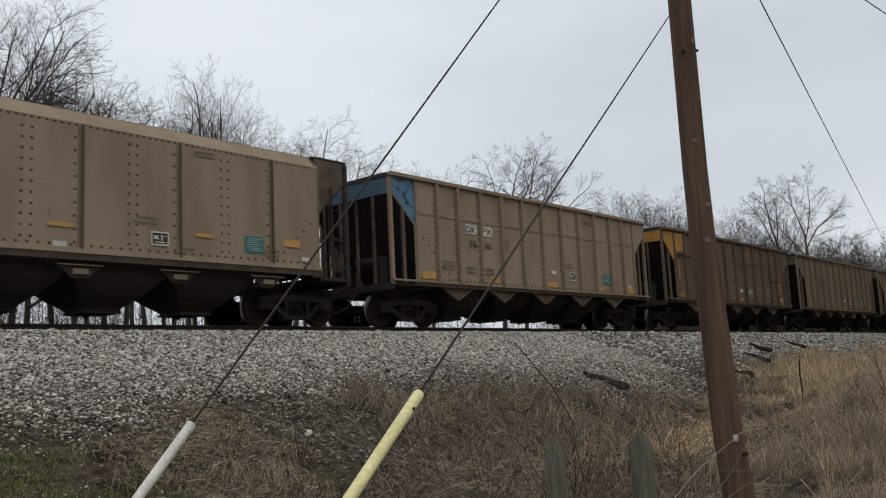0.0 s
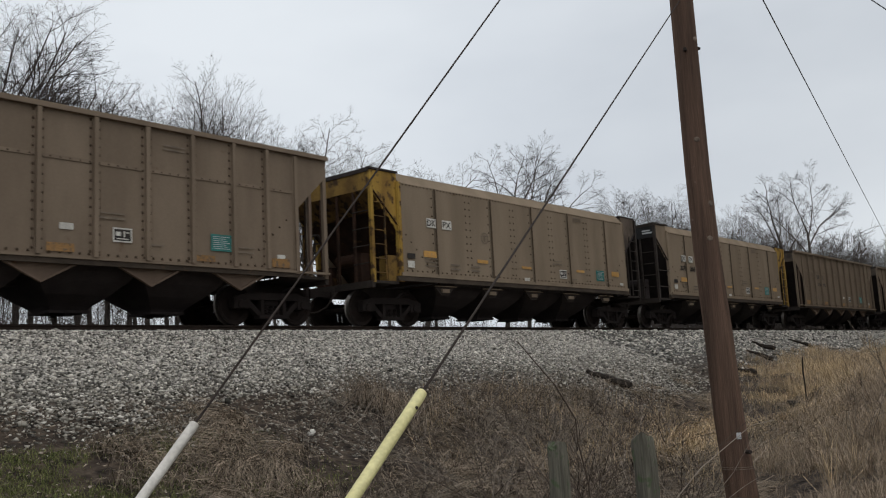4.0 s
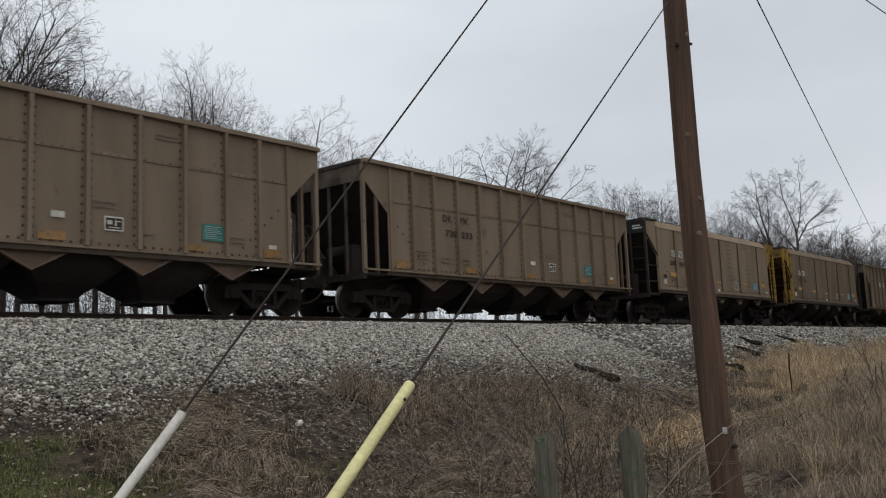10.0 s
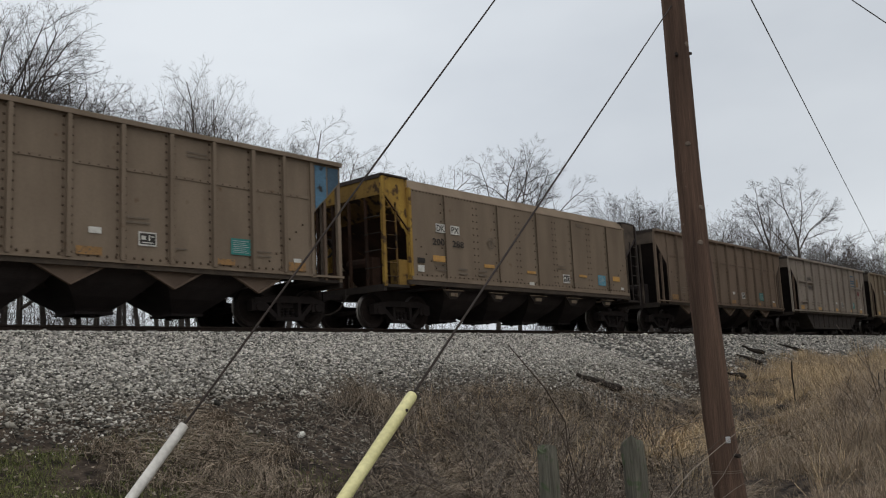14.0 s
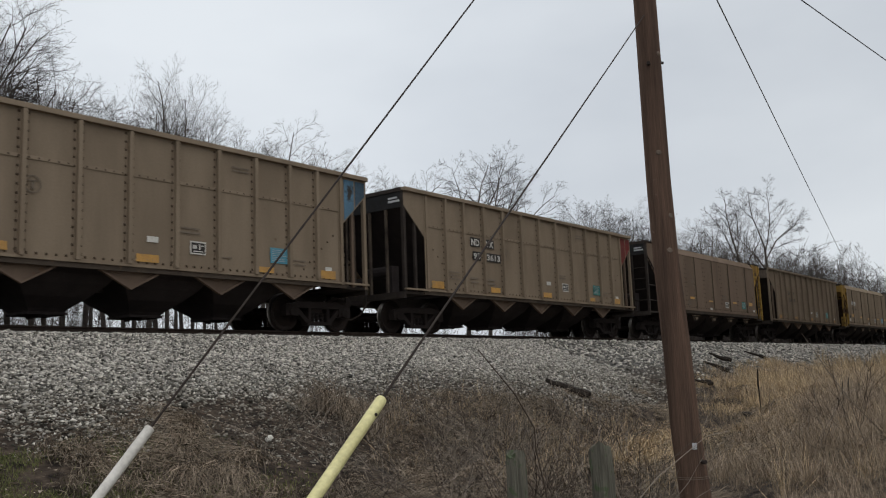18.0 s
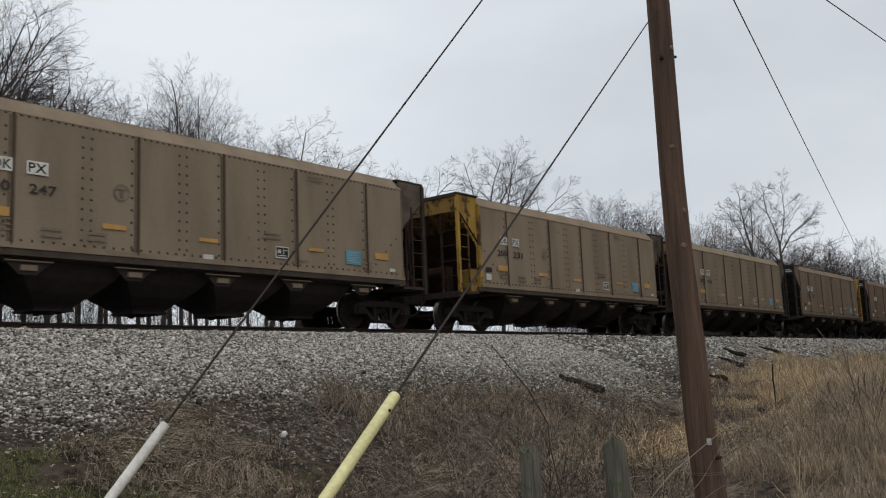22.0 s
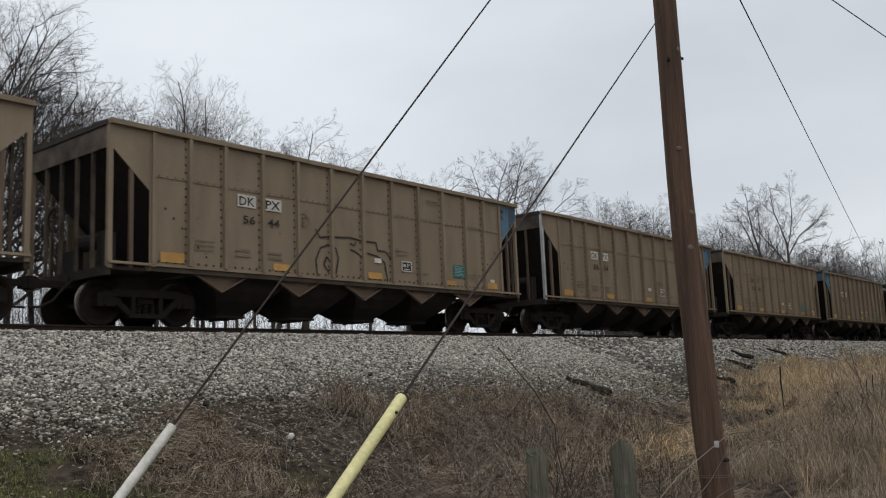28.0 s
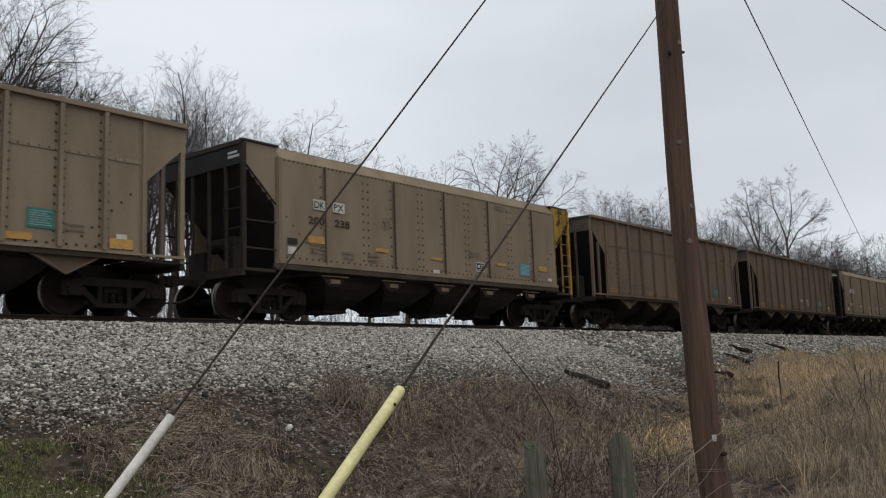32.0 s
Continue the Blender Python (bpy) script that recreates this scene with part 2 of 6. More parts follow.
STRAW = blade_material("tall_straw_grass", (0.27, 0.194, 0.110), (0.82, 0.62, 0.385))
BROWN_STRAW = blade_material("brown_straw_grass", (0.18, 0.138, 0.099), (0.50, 0.388, 0.278))
THATCH = blade_material("dead_thatch", (0.022, 0.018, 0.014), (0.36, 0.29, 0.215))
GREEN = blade_material("short_winter_grass", (0.055, 0.080, 0.020), (0.27, 0.27, 0.11))
GREY_STRAW = blade_material("weathered_straw", (0.032, 0.025, 0.019), (0.46, 0.365, 0.27))
BRAMBLE = blade_material("bramble_canes", (0.035, 0.027, 0.022), (0.40, 0.335, 0.27))
GRAVEL = blade_material("loose_ballast", (0.050, 0.045, 0.039), (0.80, 0.745, 0.66))
DIRTY_GRAVEL = blade_material("dirty_ballast", (0.032, 0.030, 0.025), (0.46, 0.42, 0.355))


def ground_material():
    """Soil and thatch by the path, mossy where it is open, limestone grit under the ballast."""
    m = bpy.data.materials.new("earth_and_ballast")
    m.use_nodes = True
    n, l = m.node_tree.nodes, m.node_tree.links
    b = n["Principled BSDF"]
    b.inputs["Roughness"].default_value = 0.95
    b.inputs["Specular IOR Level"].default_value = 0.12
    co = n.new("ShaderNodeTexCoord")
    sep = n.new("ShaderNodeSeparateXYZ")
    l.new(co.outputs["Object"], sep.inputs[0])
    vor = n.new("ShaderNodeTexVoronoi")
    vor.inputs["Scale"].default_value = 15.0
    l.new(co.outputs["Object"], vor.inputs["Vector"])
    bw = n.new("ShaderNodeRGBToBW")
    l.new(vor.outputs["Color"], bw.inputs[0])
    grit = n.new("ShaderNodeValToRGB")
    grit.color_ramp.elements[0].position, grit.color_ramp.elements[1].position = 0.25, 0.8
    grit.color_ramp.elements[0].color, grit.color_ramp.elements[1].color = (0.022, 0.020, 0.018, 1), (0.20, 0.19, 0.17, 1)
    l.new(bw.outputs[0], grit.inputs[0])
    soil_n, moss_n = n.new("ShaderNodeTexNoise"), n.new("ShaderNodeTexNoise")
    soil_n.inputs["Scale"].default_value, soil_n.inputs["Detail"].default_value = 5.0, 9.0
    moss_n.inputs["Scale"].default_value, moss_n.inputs["Detail"].default_value = 0.8, 5.0
    l.new(co.outputs["Object"], soil_n.inputs["Vector"])
    l.new(co.outputs["Object"], moss_n.inputs["Vector"])
    soil = n.new("ShaderNodeValToRGB")
    soil.color_ramp.elements[0].position, soil.color_ramp.elements[1].position = 0.33, 0.68
    soil.color_ramp.elements[0].color, soil.color_ramp.elements[1].color = (0.016, 0.012, 0.010, 1), (0.092, 0.069, 0.051, 1)
    l.new(soil_n.outputs["Fac"], soil.inputs[0])
    # how far down the bank the stones run: an uneven edge along the toe
    edge = n.new("ShaderNodeMath")
    edge.operation = "MULTIPLY_ADD"
    edge.inputs[1].default_value = 2.4
    l.new(moss_n.outputs["Fac"], edge.inputs[0])
    l.new(sep.outputs["Y"], edge.inputs[2])
    lim = n.new("ShaderNodeMapRange")
    lim.inputs["From Min"].default_value, lim.inputs["From Max"].default_value = -4.5, -3.2
    l.new(edge.outputs[0], lim.inputs["Value"])
    back = n.new("ShaderNodeMapRange")
    back.inputs["From Min"].default_value, back.inputs["From Max"].default_value = 6.5, 5.2
    l.new(sep.outputs["Y"], back.inputs["Value"])
    both = n.new("ShaderNodeMath")
    both.operation = "MULTIPLY"
    l.new(lim.outputs[0], both.inputs[0])
    l.new(back.outputs[0], both.inputs[1])
    mix = n.new("ShaderNodeMixRGB")
    l.new(both.outputs[0], mix.inputs[0])
    l.new(soil.outputs[0], mix.inputs[1])
    l.new(grit.outputs[0], mix.inputs[2])
    l.new(mix.outputs[0], b.inputs["Base Color"])
    bp = n.new("ShaderNodeBump")
    bp.inputs["Strength"].default_value, bp.inputs["Distance"].default_value = 0.6, 0.04
    l.new(vor.outputs["Distance"], bp.inputs["Height"])
    l.new(bp.outputs[0], b.inputs["Normal"])
    return m


EARTH = ground_material()


# ---- mesh building ----
class Shape:
    """Gathers simple solids into one mesh."""

    def __init__(self):
        self.v, self.f, self.s, self.slot = [], [], [], 0

    def add(self, verts, faces):
        k = len(self.v)
        self.v += [tuple(p) for p in verts]
        self.f += [tuple(i + k for i in f) for f in faces]
        self.s += [self.slot] * len(faces)
        return self

    def box(self, x0, x1, y0, y1, z0, z1):
        return self.prism([(x0, z0), (x1, z0), (x1, z1), (x0, z1)], y0, y1)

    def prism(self, outline, y0, y1):
        """An outline in x and z, pushed from y0 to y1."""
        n = len(outline)
        v = [(x, y0, z) for x, z in outline] + [(x, y1, z) for x, z in outline]
        f = [tuple(range(n)), tuple(range(2 * n - 1, n - 1, -1))]
        f += [(i, i + n, (i + 1) % n + n, (i + 1) % n) for i in range(n)]
        return self.add(v, f)

    def slab(self, a, b, c, d, thick):
        """A plate through four corners, of that thickness along its normal."""
        a, b, c, d = map(Vector, (a, b, c, d))
        n = (b - a).cross(d - a).normalized() * thick
        v = [a, b, c, d, a + n, b + n, c + n, d + n]
        return self.add(v, [(3, 2, 1, 0), (4, 5, 6, 7), (0, 1, 5, 4), (1, 2, 6, 5), (2, 3, 7, 6), (3, 0, 4, 7)])

    def tube(self, points, radii, sides=6, caps=True):
        """A round bar along points, with a radius at each of them."""
        points = [Vector(p) for p in points]
        k0 = len(self.v)
        for i, p in enumerate(points):
            way = (points[min(i + 1, len(points) - 1)] - points[max(i - 1, 0)]).normalized()
            side = way.cross((0, 0, 1) if abs(way.z) < 0.9 else (1, 0, 0)).normalized()
            up = side.cross(way)
            for j in range(sides):
                a = 2 * math.pi * j / sides
                self.v.append(tuple(p + (side * math.cos(a) + up * math.sin(a)) * radii[i]))
        for i in range(len(points) - 1):
            for j in range(sides):
                a, b = k0 + i * sides + j, k0 + i * sides + (j + 1) % sides
                self.f.append((a, b, b + sides, a + sides))
                self.s.append(self.slot)
        if caps:
            self.f += [tuple(range(k0 + sides - 1, k0 - 1, -1)), tuple(range(k0 + (len(points) - 1) * sides, k0 + len(points) * sides))]
            self.s += [self.slot] * 2
        return self

    def lathe(self, profile, sides=24, slots=None):
        """A profile of (radius, y) turned round the y axis."""
        k0 = len(self.v)
        for r, y in profile:
            self.v += [(r * math.cos(2 * math.pi * j / sides), y, r * math.sin(2 * math.pi * j / sides)) for j in range(sides)]
        for i in range(len(profile) - 1):
            for j in range(sides):
                a, b = k0 + i * sides + j, k0 + i * sides + (j + 1) % sides
                self.f.append((a, b, b + sides, a + sides))
                self.s.append(slots[i] if slots else self.slot)
        return self

    def mesh(self, name, *materials, smooth=False):
        me = bpy.data.meshes.new(name)
        me.from_pydata(self.v, [], self.f)
        for m in materials or (FRAME_DARK,):
            me.materials.append(m)
        if len(materials) > 1:
            me.polygons.foreach_set("material_index", self.s)
        if smooth:
            me.polygons.foreach_set("use_smooth", [True] * len(self.f))
        me.update()
        return me


def bulk(name, verts, faces, mat):
    """A large mesh from arrays: verts (n, 3), faces (m, 3)."""
    me = bpy.data.meshes.new(name)
    me.vertices.add(len(verts))
    me.vertices.foreach_set("co", np.ascontiguousarray(verts, dtype=np.float32).ravel())
    me.loops.add(faces.size)
    me.loops.foreach_set("vertex_index", np.ascontiguousarray(faces, dtype=np.int32).ravel())
    me.polygons.add(len(faces))
    me.polygons.foreach_set("loop_start", np.arange(0, faces.size, faces.shape[1], dtype=np.int32))
    me.materials.append(mat)
    me.update(calc_edges=True)
    me.validate()
    return me


def child(name, mesh, parent, place=None, mat=None, label=""):
    """A part: a mesh under a thing or under a part; mat replaces the mesh's own material on this object."""
    ob = new(name, mesh)
    ob.parent = parent
    if place is not None:
        ob.matrix_basis = place
    if mat is not None:
        ob.material_slots[0].link = "OBJECT"
        ob.material_slots[0].material = mat
    if label:
        tagged(ob, label)
    return ob


WORDS = {}


def lettering(text, height, width=None):
    """Stencilled characters as a thin mesh, standing in the x-z plane, its lower left corner at the origin."""
    key = (text, height, width)
    if key not in WORDS:
        cu = bpy.data.curves.new("lettering", "FONT")
        cu.body, cu.size, cu.extrude, cu.resolution_u, cu.offset = text, 1.0, 0.0, 2, 0.016
        ob = bpy.data.objects.new("lettering", cu)
        scene.collection.objects.link(ob)
        bpy.context.view_layer.update()
        me = bpy.data.meshes.new_from_object(ob.evaluated_get(bpy.context.evaluated_depsgraph_get()))
        bpy.data.objects.remove(ob)
        co = np.array([v.co[:] for v in me.vertices])
        lo, hi = co.min(0), co.max(0)
        k = height / (hi[1] - lo[1])
        kx = width / (hi[0] - lo[0]) if width else k
        for v in me.vertices:
            v.co = ((v.co.x - lo[0]) * kx, 0.0, (v.co.y - lo[1]) * k)
        me.materials.clear()
        me.materials.append(PAINT["ink"])
        WORDS[key] = me
    return WORDS[key]


# ---- ground, ballast and track ----
def smooth(a, b, x):
    k = np.clip((x - a) / (b - a), 0, 1)
    return k * k * (3 - 2 * k)


def ground_z(x, y):
    """Height of the ground: the track bed, its stony bank, the ditch side and the field in front."""
    x, y = np.asarray(x, float), np.asarray(y, float)
    front = np.interp(y, [-60, -17, -9.4, -6.2, -2.05, -1.75, 1.75, 2.05, 6.5, 12, 60], [-3.0, -2.88, -2.74, -1.75, -0.24, -0.20, -0.20, -0.24, -1.75, -2.2, -1.9])
    # the shelf follows a bearing from the camera, shaped to fit its view
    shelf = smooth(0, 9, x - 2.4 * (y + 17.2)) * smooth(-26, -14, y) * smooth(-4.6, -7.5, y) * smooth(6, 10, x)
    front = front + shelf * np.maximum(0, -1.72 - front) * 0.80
    rough = 0.10 * np.sin(x * 0.9 + 1.3 * np.sin(y * 0.7)) * np.sin(y * 1.1 + 0.6 * x) + 0.05 * np.sin(2.7 * x + y) * np.sin(2.3 * y - x)
    return front + rough * smooth(-5.0, -7.5, y) * smooth(-70, -30, y) + rough * smooth(6, 9, y)


def axis(*runs):
    """Grid lines: runs of (from, to, step)."""
    return np.unique(np.concatenate([np.arange(a, b, s) for a, b, s in runs]).round(3))


gx = axis((-2500, -300, 200), (-300, -40, 20), (-40, -4, 2), (-4, 34, 0.33), (34, 80, 1.0), (80, 300, 10), (300, 2700, 200))
gy = axis((-2500, -200, 200), (-200, -30, 10), (-30, -18, 1.0), (-18, -10, 0.4), (-10, 3, 0.25), (3, 14, 0.5), (14, 60, 4), (60, 300, 20), (300, 2700, 200))
XX, YY = np.meshgrid(gx, gy)
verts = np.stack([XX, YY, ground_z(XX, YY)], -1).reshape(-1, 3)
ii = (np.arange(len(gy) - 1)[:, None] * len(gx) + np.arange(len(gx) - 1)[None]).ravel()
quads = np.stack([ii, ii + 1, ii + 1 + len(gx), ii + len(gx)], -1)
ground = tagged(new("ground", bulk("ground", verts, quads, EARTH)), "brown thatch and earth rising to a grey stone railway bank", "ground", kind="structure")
ground.data.polygons.foreach_set("use_smooth", [True] * len(ground.data.polygons))

rng = np.random.default_rng(5)


def stones(count, x0, x1, y0, y1, size, keep=None):
    """Broken stones lying on the ground: squashed eight-sided lumps, each turned its own way."""
    x, y = rng.uniform(x0, x1, count), rng.uniform(y0, y1, count)
    if keep is not None:
        k = keep(x, y)
        x, y = x[k], y[k]
    n = len(x)
    z = ground_z(x, y)
    base = np.array([(1, 0, 0), (0, 1, 0), (-1, 0, 0), (0, -1, 0), (0, 0, 1), (0, 0, -1)], float)
    v = base[None] * rng.uniform(0.55, 1.25, (n, 6, 3)) + rng.normal(0, 0.22, (n, 6, 3))
    a, b = rng.uniform(0, 2 * np.pi, n), rng.uniform(-0.8, 0.8, n)
    ca, sa, cb, sb = np.cos(a), np.sin(a), np.cos(b), np.sin(b)
    v = np.stack([v[..., 0] * cb[:, None] - v[..., 2] * sb[:, None], v[..., 1], v[..., 0] * sb[:, None] + v[..., 2] * cb[:, None]], -1)
    v = np.stack([v[..., 0] * ca[:, None] - v[..., 1] * sa[:, None], v[..., 0] * sa[:, None] + v[..., 1] * ca[:, None], v[..., 2]], -1)
    s = size * rng.lognormal(0, 0.32, n)
    v = v * s[:, None, None] * np.array([1.15, 1.0, 0.7])
    v += np.stack([x, y, z + 0.25 * s], -1)[:, None]
    faces = np.array([(0, 1, 4), (1, 2, 4), (2, 3, 4), (3, 0, 4), (1, 0, 5), (2, 1, 5), (3, 2, 5), (0, 3, 5)])
    return v.reshape(-1, 3), (faces[None] + 6 * np.arange(n)[:, None, None]).reshape(-1, 3)


def toe(x, y):
    """The stones thin out towards an uneven edge at the foot of the bank."""
    edge = -5.3 + 0.45 * np.sin(x * 0.55) + 0.25 * np.sin(x * 1.7 + 1) + 0.4 * smooth(9, 14, x) - 1.3 * smooth(14.5, 18, x) + 1.1 * smooth(21, 26, x)
    return rng.uniform(-2.0, 0.5, len(x)) ** 1 < (y - edge) + np.where(rng.uniform(0, 1, len(x)) < 0.5, 0.0, -0.8)


def clean(x, y):
    """Fresh pale stones above, fewer towards the dirty foot of the bank."""
    spots = 0.5 + 0.5 * np.sin(0.8 * x + 1.5 * np.sin(1.1 * y)) * np.sin(1.3 * y + 0.5 * x)
    soiled = ((x - 9.2) / 2.0) ** 2 + ((y + 6.7) / 1.25) ** 2 < 1
    return toe(x, y) & ~(soiled & (rng.uniform(0, 1, len(x)) < 0.95)) & (rng.uniform(0, 1, len(x)) > smooth(-3.2, -5.6, y) * (0.55 + 0.4 * spots))


def dirty(x, y):
    bare = (((x - 9.1) / 1.8) ** 2 + ((y + 6.8) / 1.3) ** 2 < 1) & (rng.uniform(0, 1, len(x)) < 0.8)
    return toe(x, y) & ~bare & (rng.uniform(0, 1, len(x)) < 0.10 + 0.75 * smooth(-3.0, -5.4, y))


v1, f1 = stones(142000, 2.5, 24, -7.6, -1.45, 0.0218, clean)
v2, f2 = stones(28000, 24, 85, -6.6, -1.45, 0.042, clean)
tagged(new("ballast", bulk("ballast", np.concatenate([v1, v2]), np.concatenate([f1, f2 + len(v1)]), GRAVEL)), "pale grey crushed limestone ballast on the bank", "ballast", kind="stuff")
v1, f1 = stones(100000, 2.5, 24, -7.8, -1.45, 0.0215, dirty)
v2, f2 = stones(12000, 24, 85, -6.6, -1.45, 0.040, dirty)
v4, f4 = stones(1100, 7.3, 10.7, -8.4, -5.6, 0.021, lambda x, y: ((x - 9.0) / 1.6) ** 2 + ((y + 6.9) / 1.45) ** 2 < 1)
v3, f3 = stones(4000, 4, 26, -8.6, -5.4, 0.026, lambda x, y: rng.uniform(0, 1, len(x)) < smooth(-8.6, -6.0, y) * (np.sin(1.3 * x + 2 * np.sin(y)) > 0))
v2, f2 = np.concatenate([v2, v3, v4]), np.concatenate([f2, f3 + len(v2), f4 + len(v2) + len(v3)])
tagged(new("ballast", bulk("ballast", np.concatenate([v1, v2]), np.concatenate([f1, f2 + len(v1)]), DIRTY_GRAVEL)), "dirty brown-grey stones towards the foot of the bank", "ballast", kind="stuff")

track = tagged(new("railway_track"), "straight track of rusty rails on dark timber ties", "railway track", kind="structure")
rail_profile = [(-0.07, -0.17), (0.07, -0.17), (0.07, -0.155), (0.012, -0.14), (0.012, -0.05), (0.036, -0.035), (0.036, -0.004), (0.028, 0), (-0.028, 0), (-0.036, -0.004), (-0.036, -0.035), (-0.012, -0.05), (-0.012, -0.14), (-0.07, -0.155)]
rs = Shape().prism(rail_profile, -620, 620)
rail_mesh = rs.mesh("rail", RAIL)
for y in (-0.755, 0.755):
    child("rail", rail_mesh, track, pose(0, y, 0, 0, 0, 90), label="rusty steel rail worn bright on top")
tie_mesh = Shape().box(-0.115, 0.115, -1.3, 1.3, -0.34, -0.172).mesh("tie", TIE)
for i in range(140):
    child("tie", tie_mesh, track, pose(-4 + 0.53 * i + random.uniform(-0.02, 0.02), random.uniform(-0.03, 0.03), random.uniform(-0.01, 0.0)))
far_ties = Shape()
for x in np.arange(70.5, 160, 0.53):
    far_ties.box(x - 0.115, x + 0.115, -1.3, 1.3, -0.34, -0.175)
tagged(child("tie_row", far_ties.mesh("tie_row", TIE), track), kind="stuff")


# ---- the hopper cars ----
# A car's own space: x from its leading corner (0) to its trailing corner (13.9), y across, z from the rail.
LONG, HALF, TOP = 13.9, 1.645, 4.0
PITCH = 15.4
MESH = {}


def kept(key, build, *materials, smooth=False):
    if key not in MESH:
        MESH[key] = build().mesh(key.split("/")[-1], *materials, smooth=smooth)
    return MESH[key]


def side_outline(kind):
    if kind == "smooth":
        return [(1.12, 1.26), (12.88, 1.26), (12.88, 3.74), (1.12, 3.74)]
    return [(0.97, 1.19), (12.93, 1.19), (12.93, 2.60), (13.88, 3.50), (13.88, 3.94), (0.02, 3.94), (0.02, 3.50), (0.97, 2.60)]


def wheelset():
    s = Shape()
    for y, out in ((-0.755, -1), (0.755, 1)):
        p = [(0.0, 0.09), (0.10, 0.09), (0.12, 0.045), (0.33, 0.01), (0.38, 0.055), (0.445, 0.065), (0.457, 0.055), (0.457, -0.045), (0.482, -0.06), (0.475, -0.08), (0.38, -0.075), (0.33, -0.03), (0.12, -0.07), (0.0, -0.07)]
        s.lathe([(r, y + out * w) for r, w in p], 28, [0, 0, 0, 0, 0, 0, 1, 1, 0, 0, 0, 0, 0])
    s.slot = 0
    s.tube([(0, -1.08, 0), (0, 1.08, 0)], [0.08, 0.08], 10)
    for a in range(3):
        t = math.radians(120 * a + 20)
        for y in (-0.77, 0.77):
            s.box(0.2 * math.cos(t) - 0.025, 0.2 * math.cos(t) + 0.025, y - 0.012 * (1 if y > 0 else -1), y + 0.03 * (1 if y > 0 else -1), 0.2 * math.sin(t) - 0.025, 0.2 * math.sin(t) + 0.025)
    return s


def side_frame():
    s = Shape()
    s.prism([(-1.06, 0.52), (-0.72, 0.56), (0.72, 0.56), (1.06, 0.52), (1.02, 0.64), (0.6, 0.72), (-0.6, 0.72), (-1.02, 0.64)], -0.11, 0.11)
    for k in (-1, 1):
        s.prism([(k * 1.10, 0.36), (k * 1.10, 0.62), (k * 0.98, 0.62), (k * 0.98, 0.36)][:: k], -0.10, 0.10)
        s.prism([(k * 0.70, 0.36), (k * 0.70, 0.60), (k * 0.80, 0.60), (k * 0.80, 0.36)][:: -k], -0.10, 0.10)
        s.prism([(k * 0.86, 0.56), (k * 0.72, 0.60), (k * 0.28, 0.20), (k * 0.40, 0.17)][:: -k], -0.08, 0.08)
        s.prism([(k * 0.36, 0.20), (k * 0.36, 0.60), (k * 0.27, 0.60), (k * 0.27, 0.20)][:: k], -0.09, 0.09)
    s.box(-0.42, 0.42, -0.11, 0.11, 0.14, 0.22)
    return s


def spring():
    """A coil spring as a ridged column."""
    zs = [0.225 + 0.009 * i for i in range(25)]
    return Shape().tube([(0, 0, z) for z in zs], [0.07 if i % 4 < 2 else 0.05 for i in range(25)], 10)


def bearing():
    s = Shape()
    s.lathe([(0.0, -0.13), (0.10, -0.13), (0.115, -0.10), (0.115, 0.06), (0.0, 0.06)], 14)
    return s


def truck(parent, x, wheels):
    """A two-axle truck: two side frames with springs, a bolster, two wheelsets."""
    t = child("truck", kept("truck/bolster", lambda: Shape().box(-0.19, 0.19, -1.0, 1.0, 0.44, 0.68).tube([(0, 0, 0.66), (0, 0, 0.80)], [0.2, 0.2], 14), TRUCK), parent, pose(x, 0, 0), label="dark cast-steel truck, grime and under-car shade in its colour")
    for y in (-0.99, 0.99):
        child("side_frame", kept("truck/side_frame", side_frame, TRUCK), t, pose(0, y, 0))
        for sx in (-0.16, 0.0, 0.16):
            child("spring", kept("truck/spring", spring, TRUCK), t, pose(sx, y, 0))
    for k in (-0.89, 0.89):
        w = child("wheelset", kept("truck/wheelset", wheelset, WHEEL_STEEL, TREAD), t, pose(k, 0, 0.457), label="rusty wheelset with bright worn treads")
        wheels.append((w, k))
        for y in (-0.99, 0.99):
            child("bearing", kept("truck/bearing", bearing, TRUCK), t, pose(k, y, 0.457, 0, 0, 0 if y < 0 else 180))
    return t


def coupler():
    s = Shape()
    s.box(-0.05, 0.62, -0.075, 0.075, 0.80, 0.93)
    s.prism([(-0.22, 0.74), (-0.02, 0.76), (-0.02, 0.98), (-0.22, 1.0)], -0.14, 0.10)
    s.box(-0.28, -0.20, -0.05, 0.12, 0.76, 0.98)
    return s


def hose():
    s = Shape()
    pts = [(0.45, -0.28, 0.95), (0.25, -0.30, 0.80), (0.05, -0.24, 0.52), (-0.15, -0.12, 0.40), (-0.32, 0.0, 0.38)]
    s.tube(pts, [0.025] * 5, 6)
    return s


